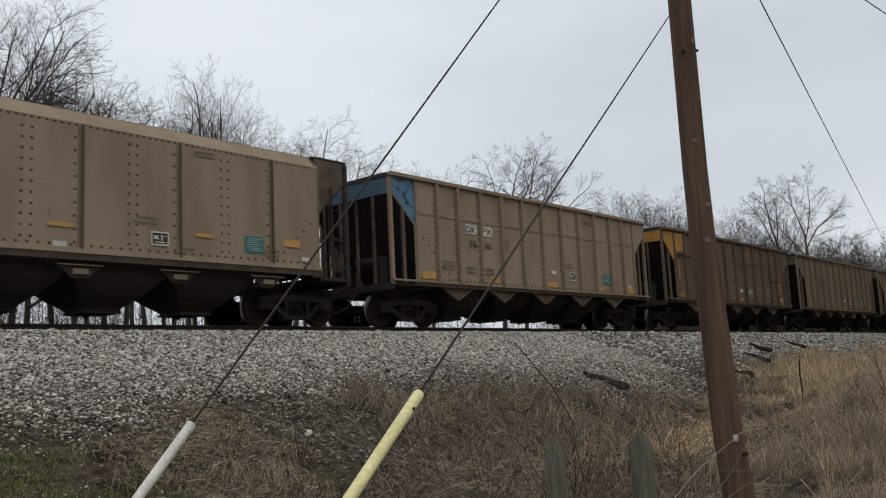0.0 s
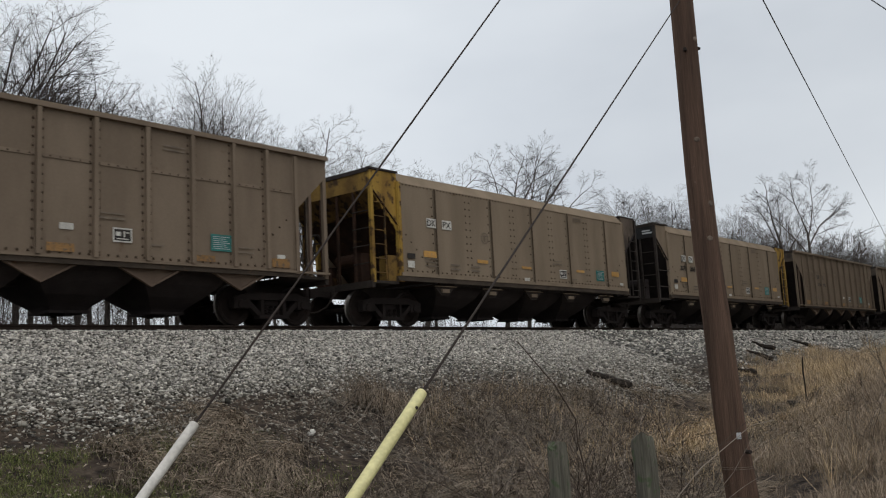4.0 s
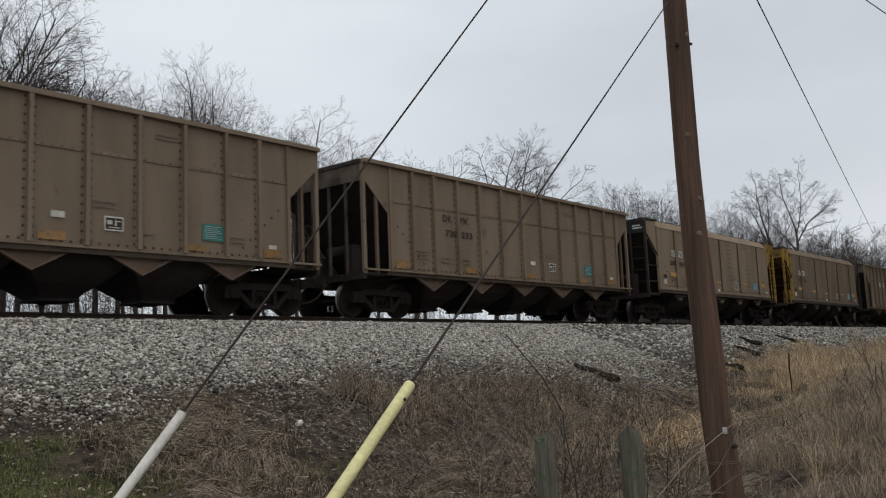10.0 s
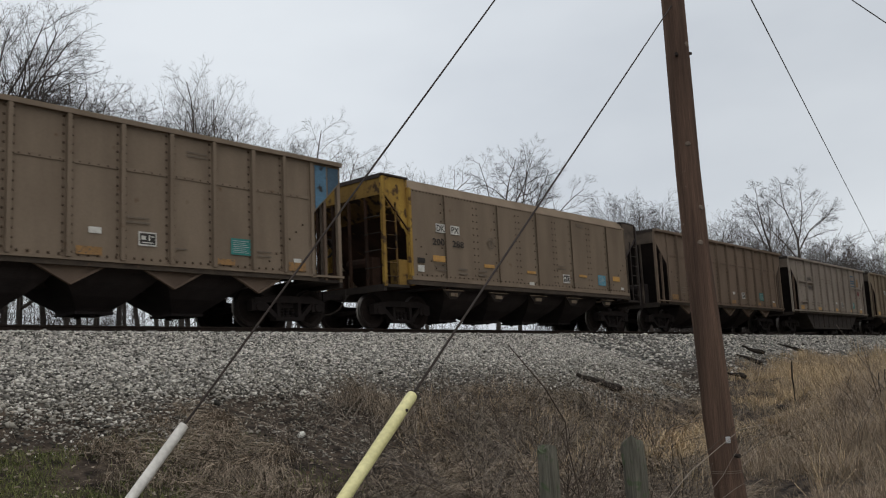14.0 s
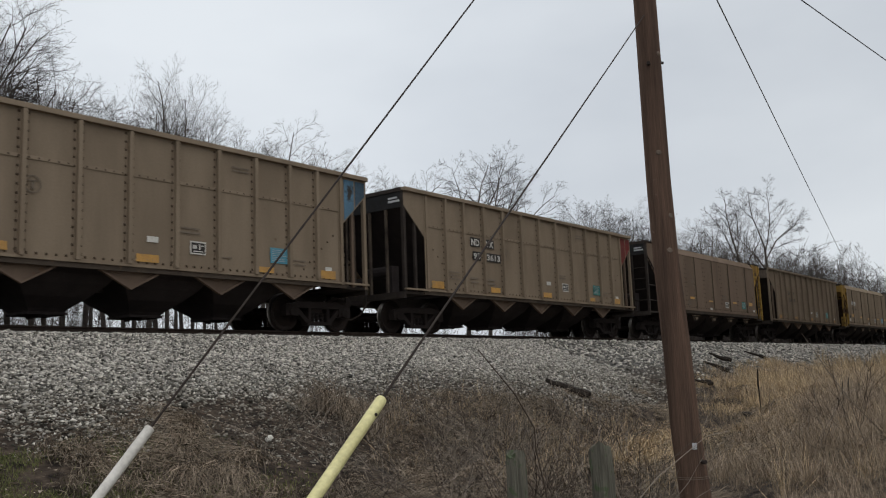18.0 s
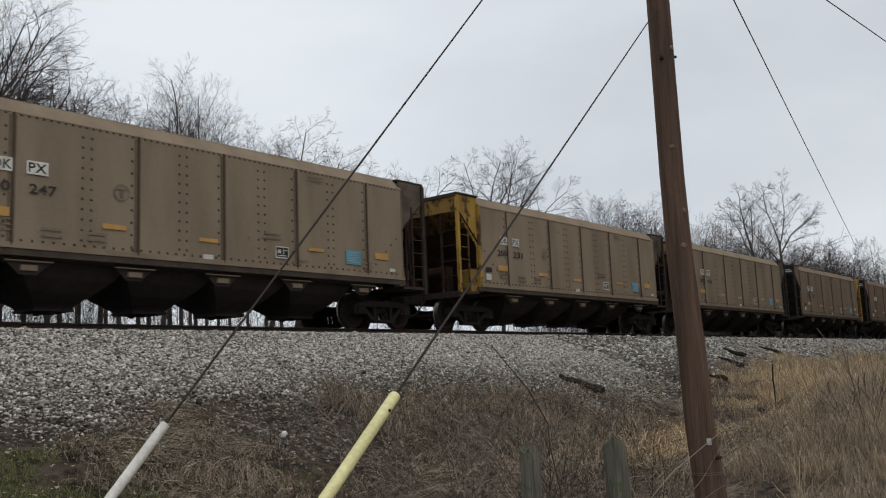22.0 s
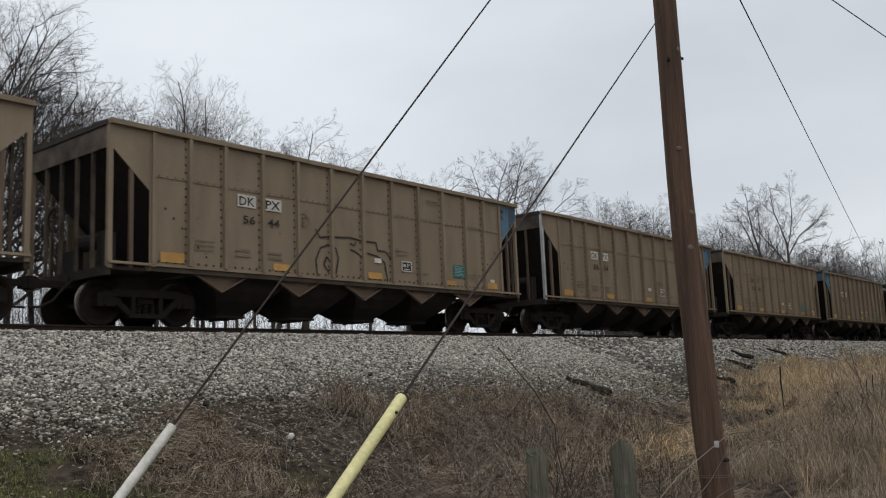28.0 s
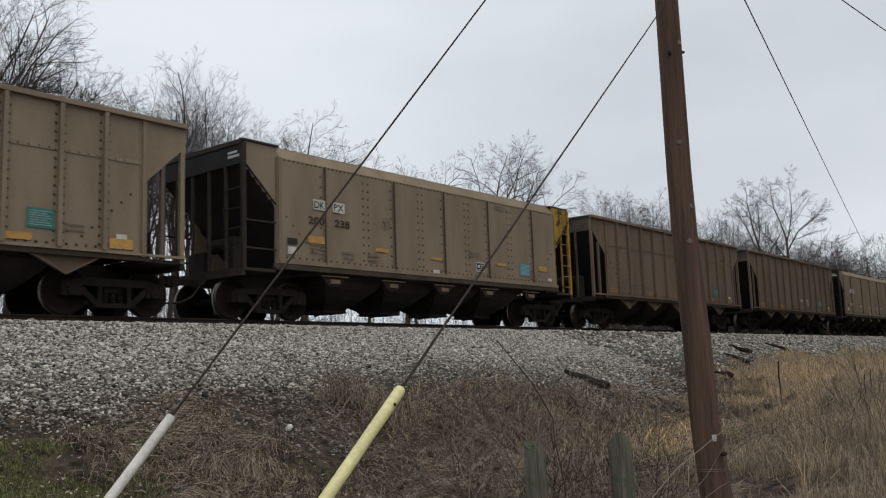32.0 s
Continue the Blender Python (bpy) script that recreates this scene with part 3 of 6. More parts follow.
def bay(kind):
    """One hopper bay: near-black sheets that close in to a door at the bottom."""
    s = Shape()
    h = 1.07
    rings = [(h, 1.20, 1.13), (1.03, 1.16, 1.0), (0.90, 1.05, 0.82), (0.66, 0.78, 0.58), (0.42, 0.46, 0.37), (0.38, 0.40, 0.31)]
    v, f = [], []
    for hx, hy, z in rings:
        v += [(-hx, -hy, z), (hx, -hy, z), (hx, hy, z), (-hx, hy, z)]
    for i in range(len(rings) - 1):
        f += [(4 * i + j, 4 * i + 4 + j, 4 * i + 4 + (j + 1) % 4, 4 * i + (j + 1) % 4) for j in range(4)]
    f += [(0, 1, 2, 3), (len(v) - 1, len(v) - 2, len(v) - 3, len(v) - 4)]
    s.add(v, f)
    s.box(-0.41, 0.41, -0.43, 0.43, 0.25, 0.305)
    for y in (-0.3, 0.3):
        s.box(-0.05, 0.05, y - 0.05, y + 0.05, 0.21, 0.4)
    return s


def gusset(kind):
    """The ridge between two bays, shown on the side as a plate that points down, with a flange along its edges."""
    s = Shape()
    if kind == "smooth":
        s.prism([(-0.55, 1.16), (-0.16, 0.80), (0.16, 0.80), (0.55, 1.16)], -0.012, 0.012)
    else:
        s.prism([(-0.78, 1.14), (0.0, 0.72), (0.78, 1.14)], -0.012, 0.012)
        s.prism([(-0.84, 1.13), (0.0, 0.69), (0.0, 0.735), (-0.76, 1.14)], -0.07, 0.01)
        s.prism([(0.84, 1.13), (0.76, 1.14), (0.0, 0.735), (0.0, 0.69)], -0.07, 0.01)
    return s


def bracket():
    """A thin shelf angle over a small plate, bolted to a ridge."""
    return Shape().box(-0.44, 0.44, -0.07, 0.0, 1.03, 1.05).box(-0.15, 0.15, -0.05, 0.0, 0.87, 0.97)


def rib(z0, z1, wide, deep):
    s = Shape()
    s.prism([(-wide / 2, z0), (wide / 2, z0), (wide / 2, z1), (-wide / 2, z1)], -deep, 0.0)
    s.box(-wide / 2 - 0.04, wide / 2 + 0.04, -0.012, 0.0, z0, z1)
    return s


def knobs(places, r=0.024, out=0.024):
    """Rivet heads on a side: small domes at (x, z), proud of y = 0."""
    s = Shape()
    for x, z in places:
        s.add([(x - r, 0, z - r), (x + r, 0, z - r), (x + r, 0, z + r), (x - r, 0, z + r), (x, -out, z)], [(0, 1, 4), (1, 2, 4), (2, 3, 4), (3, 0, 4)])
    return s


RIBS = [1.82, 2.71, 3.74, 4.78, 5.86, 6.95, 8.04, 9.12, 10.16, 11.19, 12.08]
TUB_RIBS = [2.25, 3.47, 4.75, 5.86, 6.95, 8.04, 9.15, 10.43, 11.65]
SEAMS = [2.47, 4.97, 7.06, 9.16, 11.54]
TIPS = {"ribbed": [2.70, 4.87, 7.07, 9.27, 11.40], "smooth": [2.84, 4.96, 7.08, 9.20, 11.45]}


def rivet_places(kind):
    out = []
    if kind == "smooth":
        for x in (3.88, 6.02, 8.10, 10.26):
            out += [(x + k, 1.5 + 0.2 * i) for i in range(11) for k in (-0.09, 0.09)]
        for x in SEAMS:
            out += [(x - 0.14, 1.45 + 0.25 * i) for i in range(9)]
        out += [(1.2 + 0.14 * i, 3.70) for i in range(83)]
        out += [(1.25 + 0.2 * i, 1.40) for i in range(58)]
    else:
        for x in TUB_RIBS if kind == "tub" else RIBS:
            out += [(x + k, 1.3 + 0.17 * i) for i in range(16) for k in (-0.085, 0.085)]
        out += [(1.1 + 0.19 * i, 3.02) for i in range(61)]
        out += [(1.1 + 0.19 * i, 1.25) for i in range(62)]
    out += [(1.25 + 0.2 * i, 2.35 - 0.185 * i) for i in range(6)] + [(12.65 - 0.2 * i, 2.35 - 0.185 * i) for i in range(6)]
    return out


def ladder(z0, z1, rungs, wide=0.42):
    s = Shape()
    for x in (0, wide):
        s.box(x - 0.025, x + 0.025, -0.03, 0.0, z0, z1)
    for i in range(rungs):
        z = z0 + (z1 - z0) * (i + 0.5) / rungs
        s.tube([(0, -0.05, z), (wide, -0.05, z)], [0.014, 0.014], 5)
    return s


def end_of_car(car, kind, flip, paint, coat, post_mat, brake, bright_post=False):
    """The open end: top panel, slope sheet, posts, platform, ladders, coupler. flip: at the trailing end."""
    def put(name, mesh, x, y, z=0.0, mat=None, label="", turn=0):
        if flip:
            x, turn = LONG - x, turn + 180
        return child(name, mesh, car, pose(x, y, z, 0, 0, turn), mat, label)

    tint = {"yellow": "yellow", "blue": "faded blue", "black": "black", "orange": "orange"}.get(paint, "")
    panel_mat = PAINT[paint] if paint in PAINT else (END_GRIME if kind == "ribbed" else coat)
    put("end_panel", kept(f"{kind}/end_panel", lambda: Shape().box(-0.015, 0.015, -HALF + 0.03, HALF - 0.03, 3.46, TOP - 0.08)), 0.03, 0, 0, PAINT[{"yellow": "dim_yellow", "blue": "slate"}[paint]] if paint in ("yellow", "blue") else panel_mat, f"{tint} painted end panel" if tint else "")
    put("end_chord", kept(f"{kind}/end_chord", lambda: Shape().box(-0.05, 0.07, -HALF + 0.06, HALF - 0.06, TOP - 0.09, TOP + 0.015)), 0.03, 0, 0, FRAME_DARK)
    put("slope_sheet", kept(f"{kind}/slope_sheet", lambda: Shape().slab((0.03, -HALF + 0.012, 3.53), (2.57, -HALF + 0.012, 1.08), (2.57, HALF - 0.012, 1.08), (0.03, HALF - 0.012, 3.53), -0.02)), 0, 0, 0, PAINT["maroon"] if paint == "yellow" else COAL_SHADE, "coal-blackened slope sheet")
    if paint == "yellow":
        put("slope_lip", kept(f"{kind}/slope_lip", lambda: Shape().slab((0.02, -HALF + 0.06, 3.50), (0.50, -HALF + 0.06, 3.04), (0.62, HALF - 0.06, 2.92), (0.02, HALF - 0.06, 3.50), -0.012)), 0, 0, -0.03, PAINT["grimy"], "yellow paint stained by coal dust")
    for y in (-HALF + 0.05, HALF - 0.05):
        put("corner_post", kept(f"{kind}/corner_post", lambda: Shape().box(-0.05, 0.05, -0.045, 0.045, 1.05, TOP - 0.06)), 0.05, y, 0, PAINT["silver"] if bright_post and y < 0 else post_mat)
    for y in (-0.95, -0.32, 0.32, 0.95):
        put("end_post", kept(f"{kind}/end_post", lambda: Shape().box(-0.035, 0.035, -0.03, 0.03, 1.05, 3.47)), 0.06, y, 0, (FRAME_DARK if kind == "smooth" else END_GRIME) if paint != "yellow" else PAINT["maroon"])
    for y in (-HALF + 0.05, HALF - 0.05):
        if kind == "smooth":
            put("side_post", kept("smooth/side_post", lambda: Shape().box(-0.06, 0.06, -0.05, 0.05, 1.10, 3.76).box(-0.11, -0.085, -0.05, 0.05, 1.10, 3.74)), 1.08, y, 0, post_mat if paint == "yellow" else coat)
            near = -1 if y < 0 else 1
            low = 2.40 if paint == "yellow" else 2.52
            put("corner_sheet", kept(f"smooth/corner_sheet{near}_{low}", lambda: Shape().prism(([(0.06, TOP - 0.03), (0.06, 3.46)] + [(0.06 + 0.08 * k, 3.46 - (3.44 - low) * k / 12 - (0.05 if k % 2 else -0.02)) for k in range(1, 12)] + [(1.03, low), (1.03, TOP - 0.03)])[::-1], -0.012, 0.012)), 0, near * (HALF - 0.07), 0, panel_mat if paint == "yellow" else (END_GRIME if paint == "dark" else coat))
            put("corner_cap", kept("smooth/corner_cap", lambda: Shape().box(0.0, 1.06, -0.10, 0.06, TOP - 0.02, TOP + 0.03)), 0, near * (HALF - 0.12), 0, FRAME_DARK)
            if paint == "yellow" and y < 0 and not flip:
                put("equipment_box", kept("smooth/equipment_box", lambda: Shape().box(0.62, 0.96, -0.16, 0.16, 1.10, 1.78)), 0, -HALF + 0.24, 0, PAINT["dim_yellow"], "grimy yellow equipment box")
        else:
            put("brace_post", kept(f"{kind}/brace_post", lambda: Shape().box(-0.04, 0.04, -0.035, 0.035, 1.08, 3.12)), 0.51, y, 0, BODY["dark"] if post_mat is coat else post_mat)
    for y in (-HALF + 0.06, HALF - 0.06):
        foot = (LONG - 0.52 if y < 0 else LONG - 0.10) if flip else (0.10 if y < 0 else 0.52)
        turn = 0 if y < 0 else 180
        if kind == "smooth" and not flip and paint != "yellow":
            for z in (1.55, 2.18):
                child("side_rail", kept("smooth/side_rail", lambda: Shape().box(0.08, 1.02, -0.03, 0.0, -0.02, 0.02)), car, pose(0.0 if y < 0 else 1.10, y, z, 0, 0, turn), FRAME_DARK)
        elif kind == "smooth":
            child("ladder", kept("smooth/ladder", lambda: ladder(1.12, 3.3, 6)), car, pose(foot, y, 0, 0, 0, turn), (PAINT["yellow"] if flip else PAINT["grimy"]) if paint == "yellow" else post_mat)
    put("end_platform", kept(f"{kind}/end_platform", lambda: Shape().box(0.0, 0.95, -HALF + 0.03, HALF - 0.03, 1.03, 1.10).box(-0.02, 0.08, -HALF + 0.03, HALF - 0.03, 0.92, 1.08)), 0, 0, 0, FRAME_DARK)
    put("coupler", kept("any/coupler", coupler), -0.58, 0, 0, TRUCK, "grimy cast coupler")
    put("air_hose", kept("any/air_hose", hose), -0.40, 0, 0, FRAME_DARK)
    for z in (1.55, 2.0, 2.45, 2.9) if kind == "smooth" else ():
        put("grab_rail", kept("any/grab_rail", lambda: Shape().tube([(0, -HALF + 0.12, 0), (0, -HALF + 0.72, 0)], [0.016, 0.016], 6)), 0.0, 0, z, FRAME_DARK)
    if not brake:
        put("air_reservoir", kept("any/air_reservoir", lambda: Shape().tube([(0.5, -0.95, 1.42), (0.5, 0.35, 1.42)], [0.2, 0.2], 12).box(0.3, 0.62, -1.3, -0.98, 1.10, 2.05).box(0.35, 0.6, 0.5, 0.95, 1.10, 1.75)), 0, 0, 0, TRUCK, "grimy air reservoir and valves")
        put("brake_pipe", kept("any/brake_pipe", lambda: Shape().tube([(0.25, -1.2, 1.1), (0.25, -1.15, 2.3), (0.4, -0.6, 2.45), (0.5, 0.7, 2.4)], [0.025] * 4, 6)), 0, 0, 0, TRUCK)
    if brake:
        put("brake_cylinder", kept("any/brake_cylinder", lambda: Shape().tube([(0.45, -0.7, 1.75), (0.45, 0.1, 1.75)], [0.17, 0.17], 12).box(0.3, 0.6, -0.9, -0.7, 1.10, 1.9).box(0.35, 0.55, 0.3, 0.9, 1.10, 1.65)), 0, 0, 0, PAINT["maroon"] if paint == "yellow" else COAL_SHADE)
        put("brake_wheel", kept("any/brake_wheel", lambda: Shape().lathe([(0.24, -0.02), (0.28, -0.02), (0.28, 0.02), (0.24, 0.02), (0.24, -0.02)], 16).box(-0.25, 0.25, -0.012, 0.012, -0.015, 0.015).box(-0.015, 0.015, -0.012, 0.012, -0.25, 0.25)), 0.06, 0.6, 2.3, FRAME_DARK, turn=90)


def plate(w, h):
    return kept(f"plate/{w}x{h}", lambda: Shape().box(0, w, -0.004, 0, 0, h))


def placard():
    """A framed square sign of dark blocks."""
    s = Shape()
    s.box(0, 0.40, -0.004, 0, 0, 0.28)
    s.slot = 1
    s.box(0.03, 0.37, -0.008, -0.004, 0.03, 0.25)
    s.slot = 0
    s.box(0.06, 0.16, -0.011, -0.008, 0.12, 0.20)
    s.box(0.22, 0.25, -0.011, -0.008, 0.10, 0.22)
    s.box(0.27, 0.34, -0.011, -0.008, 0.18, 0.20)
    s.box(0.08, 0.32, -0.011, -0.008, 0.055, 0.075)
    return s


def bars(rows):
    """Writing too small to read, as plain bars: rows of (x, z, width, height)."""
    s = Shape()
    for x, z, w, h in rows:
        s.box(x, x + w, -0.004, 0, z, z + h)
    return s


def emblem():
    """A round stencil: a ring with a bar in it."""
    s = Shape()
    k = 20
    for i in range(k):
        a, b = 2 * math.pi * i / k, 2 * math.pi * (i + 1) / k
        s.add([(0.17 * math.cos(a), 0, 0.17 * math.sin(a)), (0.17 * math.cos(b), 0, 0.17 * math.sin(b)), (0.145 * math.cos(b), 0, 0.145 * math.sin(b)), (0.145 * math.cos(a), 0, 0.145 * math.sin(a))], [(0, 1, 2, 3)])
    s.box(-0.03, 0.03, -0.003, 0, -0.1, 0.04)
    s.box(-0.1, 0.1, -0.003, 0, 0.05, 0.075)
    return s


CARS, WHEELS = [], []
HUES = {"umber": "dusty umber", "tan": "tan", "beige": "beige", "brown": "dusty brown", "dark": "dark brown", "grey": "pale grey"}


def hopper_car(number, kind, hue, front="", rear="", mark=("", ""), road=("", ""), boxed=False, box="white", blue_patch="", white_post=False, sign="teal", extra=None):
    """A loaded-side hopper car. kind: ribbed, smooth, tub or patched."""
    coat = BODY[hue]
    base = "smooth" if kind == "smooth" else "ribbed"
    name = {"smooth": "smooth-sided", "ribbed": "ribbed", "tub": "tub-bottomed", "patched": "patched ribbed"}[kind]
    ends = f" with {front} front end" if front else (f" with {rear} rear end" if rear else " with open ends")
    car = tagged(new("hopper_car"), f"weathered {HUES[hue]} {name} coal hopper car{ends}", "hopper car", "cars of the coal train")
    out = -HALF

    def on(nm, mesh, x, z, mat=None, proud=0.022, label=""):
        return child(nm, mesh, car, pose(x, out - proud, z), mat, label)

    side = kept(f"{base}/side_sheet", lambda: Shape().prism(side_outline(base), -0.012, 0.012))
    for y in (-HALF + 0.01, HALF - 0.01):
        child("side_sheet", side, car, pose(0, y, 0), coat)
    child("load_floor", kept(f"{base}/load_floor", lambda: Shape().box(2.4, LONG - 2.4, -HALF + 0.06, HALF - 0.06, 1.10, 1.16)), car, None, COAL_SHADE)
    if base == "smooth":
        for y in (-1, 1):
            child("top_chord", kept(f"smooth/top_chord{y}", lambda: Shape().slab((1.06, y * (HALF + 0.01), 3.72), (12.94, y * (HALF + 0.01), 3.72), (12.94, y * (HALF - 0.24), TOP + 0.03), (1.06, y * (HALF - 0.24), TOP + 0.03), 0.03 * y).box(0.1, LONG - 0.1, y * (HALF - 0.26) - 0.03, y * (HALF - 0.26) + 0.03, TOP - 0.04, TOP + 0.035)), car, None, coat)
            child("side_sill", kept(f"smooth/side_sill{y}", lambda: Shape().box(1.04, 12.96, y * HALF - 0.03, y * HALF + 0.03, 1.25, 1.35)), car, None, coat)
            child("lower_channel", kept(f"smooth/lower_channel{y}", lambda: Shape().box(0.9, 13.0, y * (HALF - 0.03) - 0.04, y * (HALF - 0.03) + 0.04, 1.15, 1.245).box(0.9, 13.0, y * (HALF - 0.02) - 0.06, y * (HALF - 0.02) + 0.06, 1.12, 1.15)), car, None, SHADED_LOWER_SIDE)
        for x in SEAMS:
            for y in (-1, 1):
                child("panel_seam", kept("smooth/panel_seam", lambda: Shape().prism([(-0.018, 1.3), (0.018, 1.3), (0.018, 3.72), (-0.018, 3.72)], -0.03, 0.03)), car, pose(x, y * HALF, 0), SEAM_RUST)
            # a slightly darker strip along each seam
            on("dirt_streak", kept("smooth/dirt_streak", lambda: Shape().box(-0.09, 0.05, -0.002, 0, 1.34, 3.68)), x, 0, SEAM_BAND, 0.006)
    else:
        for y in (-1, 1):
            child("top_chord", kept(f"ribbed/top_chord{y}", lambda: Shape().box(0.0, LONG, y * (HALF + 0.02) - 0.08, y * (HALF + 0.02) + 0.08, TOP - 0.09, TOP + 0.01)), car, None, coat)
            child("side_sill", kept(f"ribbed/side_sill{y}", lambda: Shape().box(0.0, LONG, y * HALF - 0.06, y * HALF + 0.045, 1.14, 1.19)), car, None, coat)
            child("lower_channel", kept(f"ribbed/lower_channel{y}", lambda: Shape().box(0.8, LONG - 0.8, y * (HALF - 0.02) - 0.04, y * (HALF - 0.02) + 0.02, 1.04, 1.14)), car, None, SHADED_LOWER_SIDE)
            child("belt_seam", kept(f"ribbed/belt_seam{y}", lambda: Shape().box(1.0, 12.9, y * HALF - 0.02, y * HALF + 0.02, 2.985, 3.055)), car, None, coat)
        for x in TUB_RIBS if kind == "tub" else RIBS:
            child("rib", kept("ribbed/rib", lambda: rib(1.19, 3.90, 0.085, 0.10)), car, pose(x, -HALF, 0), coat)
            child("rib", MESH["ribbed/rib"], car, pose(x, HALF, 0, 0, 0, 180), coat)
        for x in (0.97, LONG - 0.97):
            child("bulkhead_post", kept("ribbed/bulkhead_post", lambda: rib(1.12, 3.90, 0.09, 0.06)), car, pose(x, -HALF, 0), coat)
            child("bulkhead_post", MESH["ribbed/bulkhead_post"], car, pose(x, HALF, 0, 0, 0, 180), coat)
    rivets = child("rivets", kept(f"{'tub' if kind == 'tub' else base}/rivets", lambda: knobs(rivet_places("tub" if kind == "tub" else base))), car, pose(0, out - 0.003 if base == "smooth" else out - 0.012, 0), SEAM_RUST)
    tagged(rivets, kind="stuff")
    # underside
    child("center_sill", kept("any/center_sill", lambda: Shape().box(-0.05, LONG + 0.05, -0.2, 0.2, 0.78, 1.08)), car, None, FRAME_DARK)
    if kind == "tub":
        child("tub", kept("tub/tub", lambda: Shape().prism([(2.2, 1.1), (3.3, 0.22), (LONG - 3.6, 0.22), (LONG - 2.0, 1.1)], -HALF + 0.1, HALF - 0.1)), car, None, FRAME_DARK, "deep grimy tub floor")
        for i in range(9):
            child("tub_stay", kept("tub/tub_stay", lambda: Shape().box(-0.03, 0.03, -0.02, 0.0, 0.3, 1.08)), car, pose(3.4 + 0.87 * i, -HALF + 0.1, 0), FRAME_DARK)
    else:
        tips = TIPS[base]
        for a, b in zip([tips[0] - 0.0] + tips[1:-1], tips[1:]):
            child("hopper_bay", kept("any/hopper_bay", lambda: bay(base)), car, pose((a + b) / 2, 0, 0), COAL_SHADE)
        for x in tips:
            for y in (-1, 1):
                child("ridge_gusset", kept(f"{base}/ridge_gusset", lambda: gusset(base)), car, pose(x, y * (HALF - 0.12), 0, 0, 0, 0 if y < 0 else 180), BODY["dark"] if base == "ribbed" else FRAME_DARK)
                if base == "smooth":
                    child("bracket", kept("smooth/bracket", bracket), car, pose(x, y * (HALF - 0.10), 0, 0, 0, 0 if y < 0 else 180), BODY["umber"])
    for x in (1.22, LONG - 1.22):
        truck(car, x, WHEELS)
    post = (PAINT["yellow"] if front == "yellow" else (FRAME_DARK if front == "black" else coat))
    end_of_car(car, base, False, front, coat, post, True, white_post)
    end_of_car(car, base, True, rear, coat, PAINT["yellow"] if rear == "yellow" else (FRAME_DARK if rear in ("black", "dark") else coat), False)
    # lettering and signs on the near side
    smooth_side = base == "smooth"
    ink = PAINT["ink"] if box == "white" else PAINT["white"]
    left, right = (2.10, 2.74) if smooth_side else (3.12, 3.86)
    if kind == "tub":
        left = 2.48
    zm, zr = (2.82, 2.36) if kind == "tub" else (2.66, 2.26) if smooth_side else (2.66, 2.25)
    for x, text in ((left, mark[0]), (right, mark[1])):
        if text:
            if boxed and box == "plate":
                on("mark_plate", plate(0.64, 0.86), x - 0.10, zr - 0.12, PAINT["ink"], 0.024)
            elif boxed:
                on("mark_plate", plate((0.40 if smooth_side else 0.50) if len(text) < 3 else 0.86, 0.25 if smooth_side else 0.28), x - 0.03 - (0 if smooth_side else 0.03), zm - 0.035, PAINT[box], 0.024)
            on("reporting_mark", lettering(text, 0.18 if smooth_side else 0.20, (0.34 if smooth_side else 0.42) if len(text) == 2 else 0.8), x - (0 if smooth_side else 0.02), zm, ink, 0.030)
    for x, text in ((left + (0 if smooth_side else 0.08) - (0.2 if smooth_side else 0), road[0]), (right + (0.02 if smooth_side else 0.04), road[1])):
        if text:
            if boxed and box == "ink":
                on("mark_plate", plate(round(0.18 * len(text) + 0.06, 2), 0.27), x - 0.04, zr - 0.04, PAINT["ink"], 0.024)
            on("road_number", lettering(text, 0.19, (0.165 if kind == "tub" else 0.18) * len(text) - 0.02), x - (0.08 if kind == "tub" else 0), zr, ink, 0.030)
    amber = [(1.9, 1.80, 0.52, 0.17), (4.2, 1.77, 0.5, 0.10), (6.4, 1.72, 0.48, 0.08), (9.5, 1.77, 0.5, 0.08), (11.8, 1.74, 0.5, 0.17)] if smooth_side else [(1.14, 1.24, 0.55, 0.21), (4.05, 1.26, 0.5, 0.16), (7.12, 1.26, 0.52, 0.16), (10.2, 1.26, 0.5, 0.13), (12.2, 1.24, 0.5, 0.20)]
    for x, z, w, h in amber:
        on("reflector_patch", plate(w, h), x, z, PAINT["amber" if hue in ("tan", "grey", "beige") or smooth_side else "old_amber"], 0.024)
    px, pz = (8.48, 1.52) if smooth_side else (8.40, 1.52)
    on("service_placard", kept("plate/service_placard", placard, PAINT["white"], PAINT["ink"]), px, pz)
    sx, sz = (10.75, 1.54) if smooth_side else (10.60, 1.50)
    on("notice", plate(0.52, 0.36), sx, sz, PAINT[sign], label="blue-green painted notice")
    if sign != "faded":
        tagged(on("notice_writing", kept("plate/notice_lines", lambda: bars([(0.05, 0.05 + 0.042 * i, 0.42 - 0.05 * (i * 7 % 3), 0.009) for i in range(7)])), sx, sz, PAINT["silver"], 0.028), kind="stuff")
    on("id_tag", plate(0.26, 0.12), 7.36 if not smooth_side else 6.5, 1.68 if not smooth_side else 1.33, PAINT["white"], 0.024)
    on("small_tag", plate(0.22, 0.09), 12.35, 1.44, PAINT["white"], 0.024)
    on("emblem", kept("plate/emblem", emblem), 4.98 if not smooth_side else 4.6, 2.52, PAINT["faded"])
